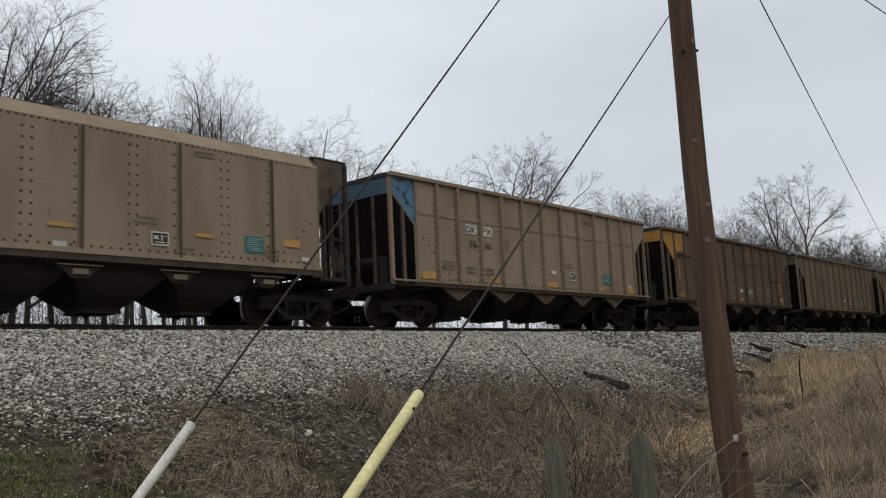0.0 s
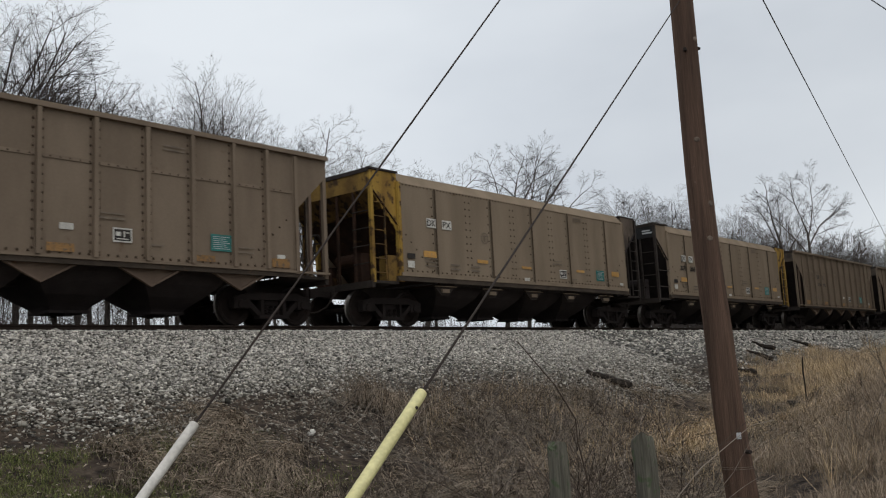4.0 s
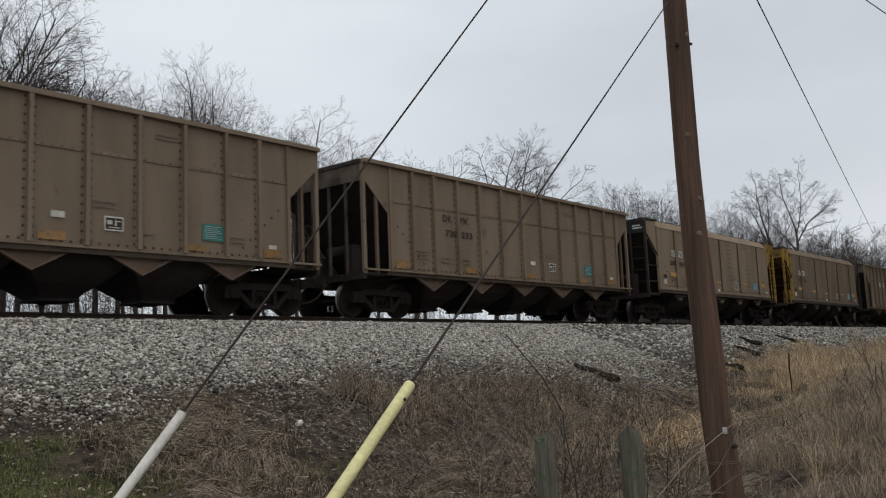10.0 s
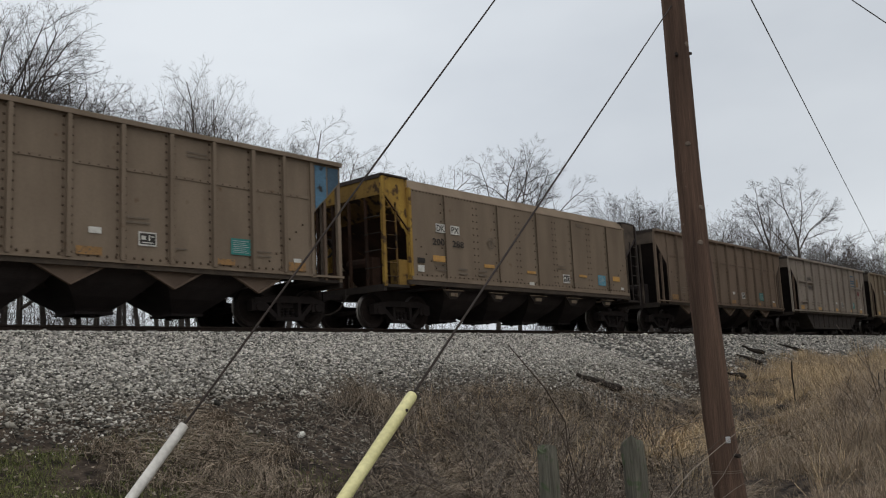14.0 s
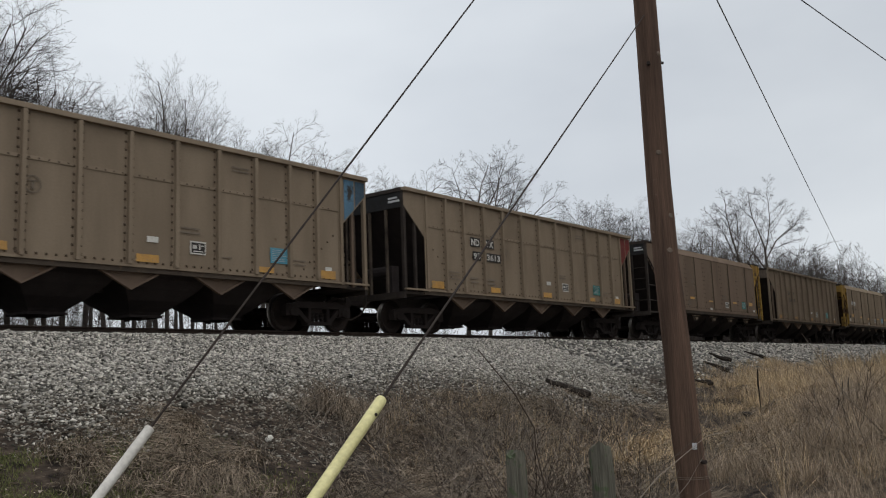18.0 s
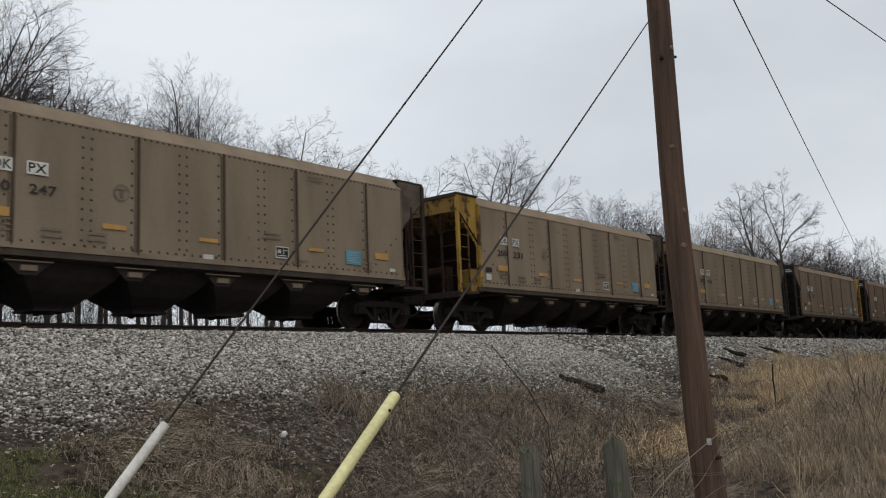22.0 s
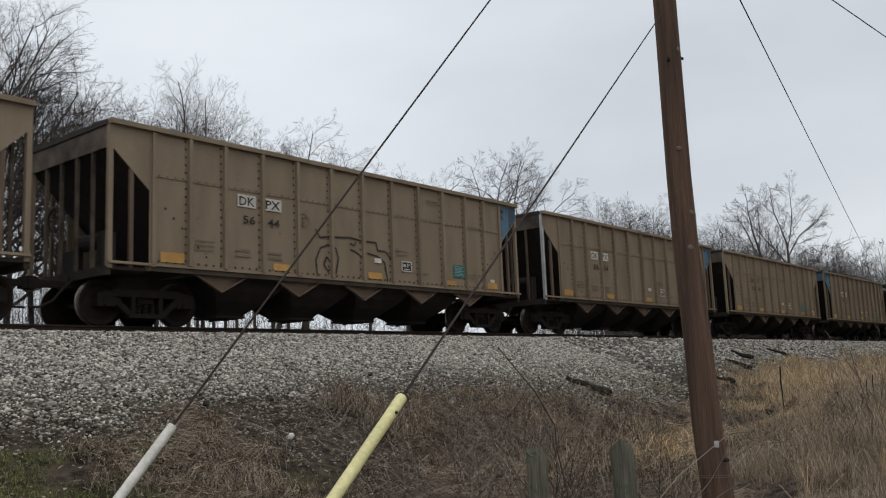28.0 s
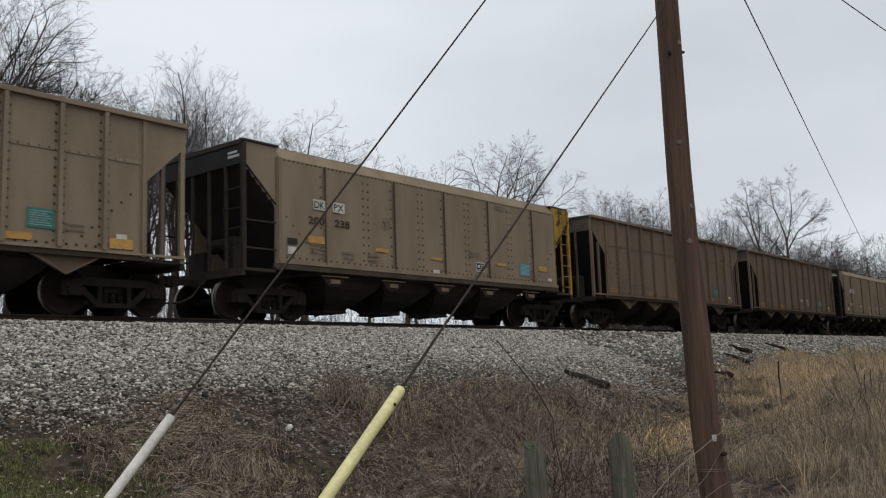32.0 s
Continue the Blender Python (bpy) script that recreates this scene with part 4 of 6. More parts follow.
    rows = [(1.95, 1.55 + 0.10 * i, 0.5, 0.03) for i in range(3)] + [(3.0, 1.5, 0.4, 0.05), (3.0, 1.62, 0.4, 0.05), (3.9, 1.5, 0.4, 0.05), (3.9, 1.62, 0.4, 0.05), (8.1, 1.95, 0.55, 0.04), (8.15, 2.05, 0.5, 0.03), (9.2, 1.5, 0.3, 0.03), (11.3, 1.5, 0.4, 0.03), (11.3, 1.6, 0.4, 0.03), (9.5, 3.5, 0.5, 0.03), (9.5, 3.58, 0.5, 0.03)]
    stencil = on("stencil", kept("plate/stencil", lambda: bars(rows)), 0, 0, PAINT["faded"], 0.026)
    tagged(stencil, kind="stuff")
    if smooth_side:
        on("tag_plate", plate(0.3, 0.14), 1.25, 1.72, PAINT["ink"], 0.03)
        on("tag_plate", plate(0.26, 0.18), 1.25, 1.48, PAINT["white"], 0.03)
    for patch, x in ((blue_patch, 13.01),):
        if patch:
            on("painted_patch", kept("plate/rear_patch", lambda: Shape().prism([(0.06, 2.78), (0.42, 3.11), (0.42, 3.86), (0.06, 3.86)], -0.004, 0)), x, 0, PAINT[patch], 0.010, f"{patch} painted corner patch")
            on("painted_patch", kept("plate/corner_patch", lambda: Shape().prism([(0.47, 3.17), (0.82, 3.50), (0.82, 3.86), (0.47, 3.86)], -0.004, 0)), x, 0, PAINT["slate" if patch == "blue" else patch], 0.010, "darker painted corner patch")
    if front == "blue":
        on("painted_patch", kept("plate/front_patch", lambda: Shape().prism([(0, 3.50), (0.86, 2.68), (0.86, 3.88), (0, 3.88)], -0.004, 0)), 0.06, 0, PAINT["blue"], 0.010, "faded blue painted corner patch")
    if front == "black":
        child("end_number", kept("plate/end_number", lambda: bars([(0, 0, 0.42, 0.06), (0.0, 0.1, 0.34, 0.05)])), car, pose(0.0, -1.1, 3.62, 0, 0, -90), PAINT["silver"])
    if extra:
        extra(car, on)
    CARS.append((car, number))
    return car


def patched_extra(car, on):
    """Orange panels, amber strips, a shelf on the sides and faint ghost letters."""
    on("orange_panel", kept("plate/orange_corner", lambda: Shape().prism([(0.08, 3.48), (0.90, 2.72), (0.90, 3.85), (0.08, 3.85)], -0.004, 0)), 0, 0, PAINT["orange"], 0.012, "orange painted corner panel")
    on("orange_panel", plate(0.66, 0.78), 1.08, 3.08, PAINT["orange"], 0.026, "orange painted square panel")
    on("ledge", kept("plate/ledge", lambda: Shape().box(0, 1.75, -0.06, 0, 0, 0.04)), 1.0, 2.98, BODY["dark"])
    on("ledge", kept("plate/ledge_rear", lambda: Shape().box(0, 1.75, -0.06, 0, 0, 0.04)), 11.0, 2.35, BODY["dark"])
    for x, z, h in ((1.2, 2.0, 0.8), (3.1, 1.35, 0.45), (5.95, 1.45, 0.5), (8.1, 1.45, 0.5), (10.2, 1.55, 0.45), (12.3, 1.85, 0.8)):
        on("amber_strip", plate(0.08, h), x, z, PAINT["amber"], 0.03)
    on("orange_panel", plate(0.5, 0.5), 12.0, 1.75, PAINT["orange"], 0.014)
    for x in (6.2, 7.15, 8.15, 9.2, 10.35):
        on("ghost_letter", kept("plate/ghost_letter", lambda: bars([(0, 0, 0.55, 0.09), (0, 0.51, 0.55, 0.09), (0, 0.095, 0.10, 0.41), (0.12, 0.26, 0.30, 0.08), (0.46, 0.095, 0.09, 0.16)])), x, 1.32, BODY["umber"], 0.016)


def tub_extra(car, on):
    """Ledges near the ends and a blue block sign with pale shapes."""
    for x, w, z in ((1.22, 0.98, 2.72), (2.34, 1.08, 2.70), (1.24, 0.98, 1.62), (10.50, 1.08, 2.74), (11.72, 1.16, 2.74)):
        on("ledge", kept(f"plate/ledge{w}", lambda: Shape().box(0, w, -0.07, 0, 0, 0.05)), x, z, BODY["grey"])
    on("block_sign", plate(0.98, 0.68), 10.54, 2.86, PAINT["slate"], 0.026, "slate blue sign with pale block shapes")
    for x, z, w, h in ((10.62, 3.24, 0.22, 0.24), (10.92, 3.24, 0.22, 0.24), (11.22, 3.24, 0.22, 0.24), (10.62, 3.10, 0.82, 0.05), (10.62, 2.92, 0.82, 0.10)):
        on("sign_block", plate(w, h), x, z, BODY["grey"], 0.032)
    on("painted_patch", plate(0.34, 0.50), 12.02, 2.88, PAINT["old_amber"], 0.026)
    on("painted_patch", plate(0.30, 0.25), 12.04, 2.32, PAINT["red"], 0.026)


def graffiti_extra(car, on):
    """A black outline drawing sprayed on the lower side: loops and arcs of thin line."""
    lines = [
        [(5.35, 2.35), (5.5, 2.15), (5.75, 2.2), (6.2, 2.22), (6.5, 2.25), (6.9, 2.2), (7.1, 2.2), (7.45, 2.2), (7.5, 2.0), (7.8, 2.0), (8.05, 1.75), (8.1, 1.2)],
        [(5.4, 1.2), (5.35, 1.6), (5.5, 1.9), (5.75, 2.0), (6.0, 1.95), (6.1, 1.7), (6.0, 1.3)],
        [(6.5, 1.95), (6.7, 1.9), (6.9, 1.8), (7.0, 1.5), (6.95, 1.2)],
        [(7.1, 1.9), (7.5, 1.85), (7.75, 1.7), (7.85, 1.2)],
        [(5.7, 1.7), (5.6, 1.5), (5.75, 1.35), (5.9, 1.5), (5.7, 1.7)],
        [(6.5, 2.1), (6.65, 2.05), (6.7, 2.15)],
    ]
    s = Shape()
    for line in lines:
        for (x0, z0), (x1, z1) in zip(line, line[1:]):
            w = Vector((z1 - z0, 0, x0 - x1)).normalized() * 0.022
            s.add([(x0 - w.x, 0, z0 - w.z), (x1 - w.x, 0, z1 - w.z), (x1 + w.x, 0, z1 + w.z), (x0 + w.x, 0, z0 + w.z)], [(0, 1, 2, 3)])
    on("sprayed_drawing", s.mesh("sprayed_drawing"), 0, 0, PAINT["ink"], 0.020, "black sprayed outline drawing")


def scribble_extra(car, on):
    """A small rust-red tag of loops and crosses."""
    s = Shape()
    for line in ([(5.45, 2.15), (5.35, 1.85), (5.5, 1.6), (5.65, 1.75), (5.55, 2.05), (5.75, 2.1), (5.85, 1.7), (5.6, 1.5)], [(5.95, 2.1), (5.85, 1.8), (6.0, 1.5), (6.2, 1.6), (6.25, 1.95), (6.1, 2.15), (5.95, 2.1)], [(6.05, 1.7), (6.35, 1.45)], [(6.4, 1.6), (6.55, 1.75)], [(6.4, 1.75), (6.55, 1.6)], [(6.65, 1.6), (6.8, 1.75)], [(6.65, 1.75), (6.8, 1.6)]):
        for (x0, z0), (x1, z1) in zip(line, line[1:]):
            w = Vector((z1 - z0, 0, x0 - x1)).normalized() * 0.011
            s.add([(x0 - w.x, 0, z0 - w.z), (x1 - w.x, 0, z1 - w.z), (x1 + w.x, 0, z1 + w.z), (x0 + w.x, 0, z0 + w.z)], [(0, 1, 2, 3)])
    on("sprayed_drawing", s.mesh("sprayed_drawing"), 0, 0, PAINT["scrawl"], 0.020, "small rust-red sprayed scribble")


DK = ("DK", "PX")
hopper_car(-1, "smooth", "tan", rear="dark")
hopper_car(0, "ribbed", "tan", front="blue", mark=DK, road=("55", "36"), boxed=True)
hopper_car(1, "patched", "dark", front="orange", mark=("GG", "PX"), road=("13", "18"), boxed=True, box="plate", sign="faded", extra=patched_extra)
hopper_car(2, "ribbed", "umber", mark=DK, road=("730", "071"))
hopper_car(3, "ribbed", "umber", mark=DK, road=("730", "201"))
hopper_car(4, "smooth", "beige", front="yellow", rear="dark", mark=DK, boxed=True)
hopper_car(5, "smooth", "beige", front="black", rear="yellow", mark=DK, road=("200", "203"), boxed=True)
hopper_car(6, "ribbed", "umber", mark=DK, road=("730", "038"))
hopper_car(7, "ribbed", "umber", mark=DK, road=("55", "44"), boxed=True, blue_patch="blue")
hopper_car(8, "ribbed", "tan", front="blue", mark=DK, road=("56", "93"), white_post=True)
hopper_car(9, "ribbed", "umber", mark=DK, road=("730", "046"))
hopper_car(10, "ribbed", "umber", mark=DK, road=("730", "233"))
hopper_car(11, "smooth", "tan", front="black", rear="yellow", mark=DK, road=("200", "241"), boxed=True, sign="sky")
hopper_car(12, "smooth", "umber", front="yellow", rear="dark", mark=DK, road=("200", "386"), boxed=True, sign="sky")
hopper_car(13, "ribbed", "umber", mark=DK, boxed=True, blue_patch="blue")
hopper_car(14, "smooth", "umber", front="yellow", rear="dark", mark=DK, road=("200", "288"), boxed=True, sign="sky")
hopper_car(15, "ribbed", "brown")
hopper_car(16, "tub", "grey", mark=("DKPX", ""), road=("740003", ""), extra=tub_extra)
hopper_car(17, "ribbed", "beige", mark=DK, road=("57", "10"), boxed=True, blue_patch="blue", sign="sky")
hopper_car(18, "ribbed", "beige", mark=("ND", "YX"), road=("93", "3613"), boxed=True, box="ink", blue_patch="red", front="black")
hopper_car(19, "smooth", "brown", front="black", rear="yellow", mark=DK, road=("200", "209"), boxed=True)
hopper_car(20, "ribbed", "umber", mark=DK, road=("730", "232"))
hopper_car(21, "smooth", "beige", front="yellow", rear="dark", mark=DK, road=("200", "247"), boxed=True, sign="sky")
hopper_car(22, "smooth", "beige", front="yellow", rear="dark", mark=DK, road=("200", "231"), boxed=True, sign="sky")
hopper_car(23, "smooth", "beige", front="yellow", rear="dark", mark=DK, road=("200", "408"), boxed=True, sign="sky")
hopper_car(24, "smooth", "umber", front="black", rear="yellow", mark=DK, road=("200", "221"), boxed=True, sign="sky", extra=scribble_extra)
hopper_car(25, "smooth", "brown", front="black", rear="dark", mark=("DKPX", ""), boxed=True)
hopper_car(26, "ribbed", "beige")
hopper_car(27, "ribbed", "beige", mark=DK, road=("56", "44"), boxed=True, blue_patch="blue", extra=graffiti_extra)
hopper_car(28, "ribbed", "beige", mark=DK, road=("55", "34"), boxed=True, blue_patch="blue", white_post=True)
hopper_car(29, "ribbed", "tan", mark=DK, road=("730", "241"))
hopper_car(30, "ribbed", "beige", front="blue", mark=DK, road=("57", "43"), boxed=True)
hopper_car(31, "smooth", "beige", front="black", rear="yellow", mark=DK, road=("200", "238"), boxed=True, sign="sky")
hopper_car(32, "ribbed", "brown")
hopper_car(33, "ribbed", "brown")
hopper_car(34, "smooth", "beige", front="black", rear="dark", mark=DK, boxed=True)
hopper_car(35, "ribbed", "brown")
hopper_car(36, "smooth", "beige", front="yellow", rear="dark")


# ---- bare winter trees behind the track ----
# across and along the camera's line of sight: limbs tilt in that plane
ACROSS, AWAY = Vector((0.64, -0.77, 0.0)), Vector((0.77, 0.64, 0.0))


def grow(rnd, height, stem, lean, limbs, twig, kids, lift, wide):
    """A leafless tree: trunk and crooked limbs in one mesh, fine twigs in another.

    stem: share of the height that the trunk reaches; lean: its tilt in degrees;
    limbs: (start as a share of the trunk, tilt from upright in degrees, length as a share of the height)."""
    wood, fine = Shape(), Shape()

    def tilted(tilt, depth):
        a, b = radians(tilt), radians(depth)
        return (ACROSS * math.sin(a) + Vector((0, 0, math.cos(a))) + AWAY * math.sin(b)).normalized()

    def run(p, way, length, r, steps, jitter, up, end):
        pts, radii = [p.copy()], [r]
        for i in range(steps):
            if i:
                way = (way + Vector((rnd.gauss(0, jitter), rnd.gauss(0, jitter), up + rnd.gauss(0, jitter * 0.7)))).normalized()
            p = p + way * (length / steps)
            pts.append(p.copy())
            radii.append(max(r * (1 - (1 - end) * (i + 1) / steps), twig * 0.7))
        return pts, radii

    def branch(p, way, length, r, level):
        pts, radii = run(p, way, length, r, (7, 5, 3, 1)[level], (0.09, 0.14, 0.15, 0)[level], lift * (1, 0.7, 0.5, 0)[level], (0.25, 0.3, 0.4, 0.5)[level])
        (wood if level < 1 else fine).tube(pts, radii, (6, 4, 3, 3)[level], caps=False)
        if level == 3:
            return
        n, steps = kids[level], len(pts) - 1
        side_on = rnd.choice((-1, 1))
        for i in range(n):
            at = min(0.22 + 0.78 * (i + rnd.random()) / n, 0.99)
            k = int(at * steps)
            base = pts[k].lerp(pts[k + 1], at * steps - k)
            ax = (pts[k + 1] - pts[k]).normalized()
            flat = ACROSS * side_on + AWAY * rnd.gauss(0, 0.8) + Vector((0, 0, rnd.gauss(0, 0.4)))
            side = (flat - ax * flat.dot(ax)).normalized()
            side_on = -side_on
            ang = radians(rnd.uniform(26, 58) if level else rnd.uniform(24, 52))
            ln = length * (0.56 - 0.30 * at) * rnd.uniform(0.7, 1.25)
            branch(base, ax * math.cos(ang) + side * math.sin(ang), ln, max(radii[k] * rnd.uniform(0.42, 0.62), twig), level + 1)

    r0 = 0.0105 * height + 0.02
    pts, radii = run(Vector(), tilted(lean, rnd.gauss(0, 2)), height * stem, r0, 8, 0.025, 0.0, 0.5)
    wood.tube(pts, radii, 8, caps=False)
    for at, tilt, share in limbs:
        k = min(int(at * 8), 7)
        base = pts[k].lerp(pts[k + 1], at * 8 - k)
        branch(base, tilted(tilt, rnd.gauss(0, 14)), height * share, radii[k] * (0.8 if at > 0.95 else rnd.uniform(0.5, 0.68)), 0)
    tall = height / max(z for x, y, z in fine.v)
    for shape in (wood, fine):
        shape.v = [(x * tall * wide, y * tall * wide, z * tall) for x, y, z in shape.v]
    return wood, fine


# habits: share of trunk, its lean, limbs (start, tilt, length), lift of the twigs; limbs fitted to the camera's view
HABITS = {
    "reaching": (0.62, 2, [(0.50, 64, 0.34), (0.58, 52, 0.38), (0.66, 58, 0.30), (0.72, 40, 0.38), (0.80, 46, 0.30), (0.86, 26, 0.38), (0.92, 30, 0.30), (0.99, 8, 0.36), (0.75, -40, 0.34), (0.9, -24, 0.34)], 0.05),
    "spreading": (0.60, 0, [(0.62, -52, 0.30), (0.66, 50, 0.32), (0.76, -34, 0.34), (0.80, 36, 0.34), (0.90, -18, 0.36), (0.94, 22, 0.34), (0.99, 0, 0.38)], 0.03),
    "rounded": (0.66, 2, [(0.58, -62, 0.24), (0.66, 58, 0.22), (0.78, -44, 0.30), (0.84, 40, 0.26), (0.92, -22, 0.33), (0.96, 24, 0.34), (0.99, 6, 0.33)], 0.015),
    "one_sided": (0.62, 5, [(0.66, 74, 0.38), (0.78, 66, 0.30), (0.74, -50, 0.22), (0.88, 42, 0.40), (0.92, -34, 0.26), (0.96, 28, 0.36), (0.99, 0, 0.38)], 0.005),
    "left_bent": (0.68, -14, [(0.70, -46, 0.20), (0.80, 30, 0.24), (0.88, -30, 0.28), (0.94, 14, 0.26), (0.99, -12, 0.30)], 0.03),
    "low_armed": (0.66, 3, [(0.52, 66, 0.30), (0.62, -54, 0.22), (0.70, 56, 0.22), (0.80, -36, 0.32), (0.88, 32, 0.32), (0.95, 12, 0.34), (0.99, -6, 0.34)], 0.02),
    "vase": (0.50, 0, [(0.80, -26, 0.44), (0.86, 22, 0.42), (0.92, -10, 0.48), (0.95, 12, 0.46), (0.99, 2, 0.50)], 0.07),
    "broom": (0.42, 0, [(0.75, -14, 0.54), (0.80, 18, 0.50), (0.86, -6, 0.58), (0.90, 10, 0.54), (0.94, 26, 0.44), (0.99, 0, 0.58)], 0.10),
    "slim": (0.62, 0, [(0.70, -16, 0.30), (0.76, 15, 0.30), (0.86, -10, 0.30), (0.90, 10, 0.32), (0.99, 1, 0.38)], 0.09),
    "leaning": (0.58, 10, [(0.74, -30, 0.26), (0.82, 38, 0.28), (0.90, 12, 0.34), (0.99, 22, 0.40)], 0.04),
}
# x, y, height, habit: placed to fit the camera's view
NEAR_TREES = [
    (10.7, 11.5, 15.9, "reaching"), (11.8, 12.5, 15.3, "reaching"), (11.6, 14.0, 13.9, "spreading"), (13.1, 13.5, 13.9, "reaching"), (14.1, 14.5, 13.5, "reaching"),
    (15.3, 15.0, 13.4, "spreading"), (15.6, 14.0, 13.0, "spreading"), (16.3, 14.0, 13.5, "vase"), (17.9, 16.0, 14.1, "spreading"), (18.2, 15.0, 13.2, "spreading"),
    (18.0, 14.0, 12.2, "vase"), (20.5, 17.0, 15.1, "vase"), (20.6, 16.0, 15.1, "vase"), (20.4, 15.0, 13.0, "slim"), (21.6, 16.0, 15.8, "slim"),
    (22.9, 17.0, 14.7, "slim"), (22.4, 15.5, 14.3, "vase"), (23.6, 16.5, 15.5, "broom"), (24.4, 17.0, 16.2, "broom"), (23.7, 15.5, 14.9, "broom"),
    (26.1, 18.0, 15.2, "broom"), (25.4, 16.0, 14.0, "broom"), (27.1, 17.0, 14.0, "broom"), (28.2, 17.0, 14.0, "vase"), (30.1, 18.0, 14.1, "slim"),
    (29.6, 16.0, 13.6, "vase"), (29.7, 19.5, 14.9, "leaning"), (30.4, 18.3, 14.0, "leaning"), (35.2, 17.0, 13.3, "vase"), (40.3, 19.0, 14.1, "slim"),
    (41.5, 19.0, 14.2, "slim"), (36.2, 15.7, 13.0, "leaning"), (39.9, 12.5, 14.6, "rounded"), (43.5, 13.8, 15.8, "one_sided"),
]
FAR_TREES = [
    (59.5, 16.0, 13.5, "vase"), (59.5, 15.0, 14.4, "vase"), (62.7, 16.0, 14.7, "vase"), (64.5, 16.0, 15.7, "vase"), (64.2, 15.0, 15.2, "vase"),
    (66.3, 15.0, 15.3, "vase"), (70.6, 16.0, 15.3, "vase"), (70.4, 15.0, 14.8, "vase"), (75.4, 16.0, 14.5, "vase"), (76.1, 15.0, 13.8, "vase"),
    (81.1, 16.0, 15.1, "vase"), (81.5, 15.0, 15.5, "vase"), (81.6, 14.0, 16.1, "vase"), (84.2, 9.9, 18.3, "left_bent"), (93.1, 12.5, 20.6, "low_armed"),
    (94.6, 16.0, 16.9, "vase"), (99.9, 14.0, 14.8, "vase"), (103.8, 14.0, 14.7, "vase"), (115.1, 14.0, 15.7, "vase"), (124.2, 15.0, 17.1, "vase"),
    (128.3, 14.0, 16.4, "vase"), (145.3, 16.0, 19.2, "vase"),
]
SAYS = {"reaching": "large leafless tree with long reaching limbs", "spreading": "leafless tree with a wide spreading crown", "rounded": "leafless tree with a rounded open crown", "one_sided": "leafless tree with long limbs to one side", "left_bent": "bent leafless tree with a forked crown", "low_armed": "leafless tree with low side limbs", "vase": "leafless tree with stems rising like a vase", "broom": "leafless tree with close upright limbs", "slim": "slim leafless tree with fine twigs", "leaning": "small leaning leafless tree"}
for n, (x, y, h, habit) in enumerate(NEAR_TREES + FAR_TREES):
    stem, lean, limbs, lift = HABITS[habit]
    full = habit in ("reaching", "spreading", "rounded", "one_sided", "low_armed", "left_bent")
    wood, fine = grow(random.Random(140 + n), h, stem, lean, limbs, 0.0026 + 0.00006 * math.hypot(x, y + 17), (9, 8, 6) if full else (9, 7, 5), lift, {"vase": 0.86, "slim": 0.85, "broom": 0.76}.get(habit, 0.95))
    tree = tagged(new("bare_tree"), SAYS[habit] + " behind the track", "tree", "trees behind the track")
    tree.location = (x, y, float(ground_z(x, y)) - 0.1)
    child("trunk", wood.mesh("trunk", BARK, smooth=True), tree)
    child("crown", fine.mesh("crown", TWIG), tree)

# undergrowth and distant woods as one mass of thin stems
def thicket(n, x0, x1, y0, y1, h0, h1, r):
    """Thin crooked stems with side twigs."""
    s = Shape()
    rnd = random.Random(n)
    for i in range(n):
        x, y = rnd.uniform(x0, x1), rnd.uniform(y0, y1)
        z, h = float(ground_z(x, y)) - 0.1, rnd.uniform(h0, h1)
        p = Vector((x, y, z))
        pts = [p]
        for k in range(4):
            p = p + Vector((rnd.gauss(0, 0.10 * h / 4), rnd.gauss(0, 0.10 * h / 4), h / 4))
            pts.append(p)
        s.tube(pts, [r, r * 0.8, r * 0.6, r * 0.45, r * 0.3], 3, caps=False)
        for k in range(14):
            a = rnd.uniform(0.25, 1.0) * 3.99
            q = pts[int(a)].lerp(pts[int(a) + 1], a - int(a))
            w = Vector((rnd.gauss(0, 1), rnd.gauss(0, 1), rnd.uniform(0.3, 1.6))).normalized()
            ln = h * rnd.uniform(0.08, 0.22)
            e = q + w * ln
            s.tube([q, q + w * ln * 0.5 + Vector((rnd.gauss(0, 0.05), rnd.gauss(0, 0.05), 0.05)), e], [r * 0.4, r * 0.32, r * 0.22], 3, caps=False)
            for j in range(2):
                u = (w + Vector((rnd.gauss(0, 0.6), rnd.gauss(0, 0.6), rnd.gauss(0.2, 0.4)))).normalized()
                s.tube([q.lerp(e, 0.6 + 0.2 * j), q.lerp(e, 0.6 + 0.2 * j) + u * ln * 0.55], [r * 0.28, r * 0.18], 3, caps=False)
    return s


tagged(new("undergrowth", thicket(190, 7, 19, 10, 17, 3.5, 9.0, 0.012).mesh("undergrowth", TWIG)), "tall close brush behind the track", "undergrowth", kind="stuff")
tagged(new("undergrowth", thicket(260, 5, 34, 9, 20, 3.5, 9.0, 0.013).mesh("undergrowth", TWIG)), "close leafless brush behind the track", "undergrowth", kind="stuff")
tagged(new("undergrowth", thicket(300, 4, 62, 8, 24, 2.5, 6.5, 0.018).mesh("undergrowth", TWIG)), "tangle of thin leafless saplings behind the track", "undergrowth", kind="stuff")
tagged(new("undergrowth", thicket(950, 66, 128, 13, 30, 8.0, 13.0, 0.028).mesh("undergrowth", TWIG)), "dense leafless thicket beside the far track", "undergrowth", kind="stuff")
tagged(new("far_woods", thicket(1500, 98, 215, 14, 46, 10.0, 15.5, 0.062).mesh("far_woods", TWIG)), "grey line of distant leafless woods", "woods", kind="stuff")

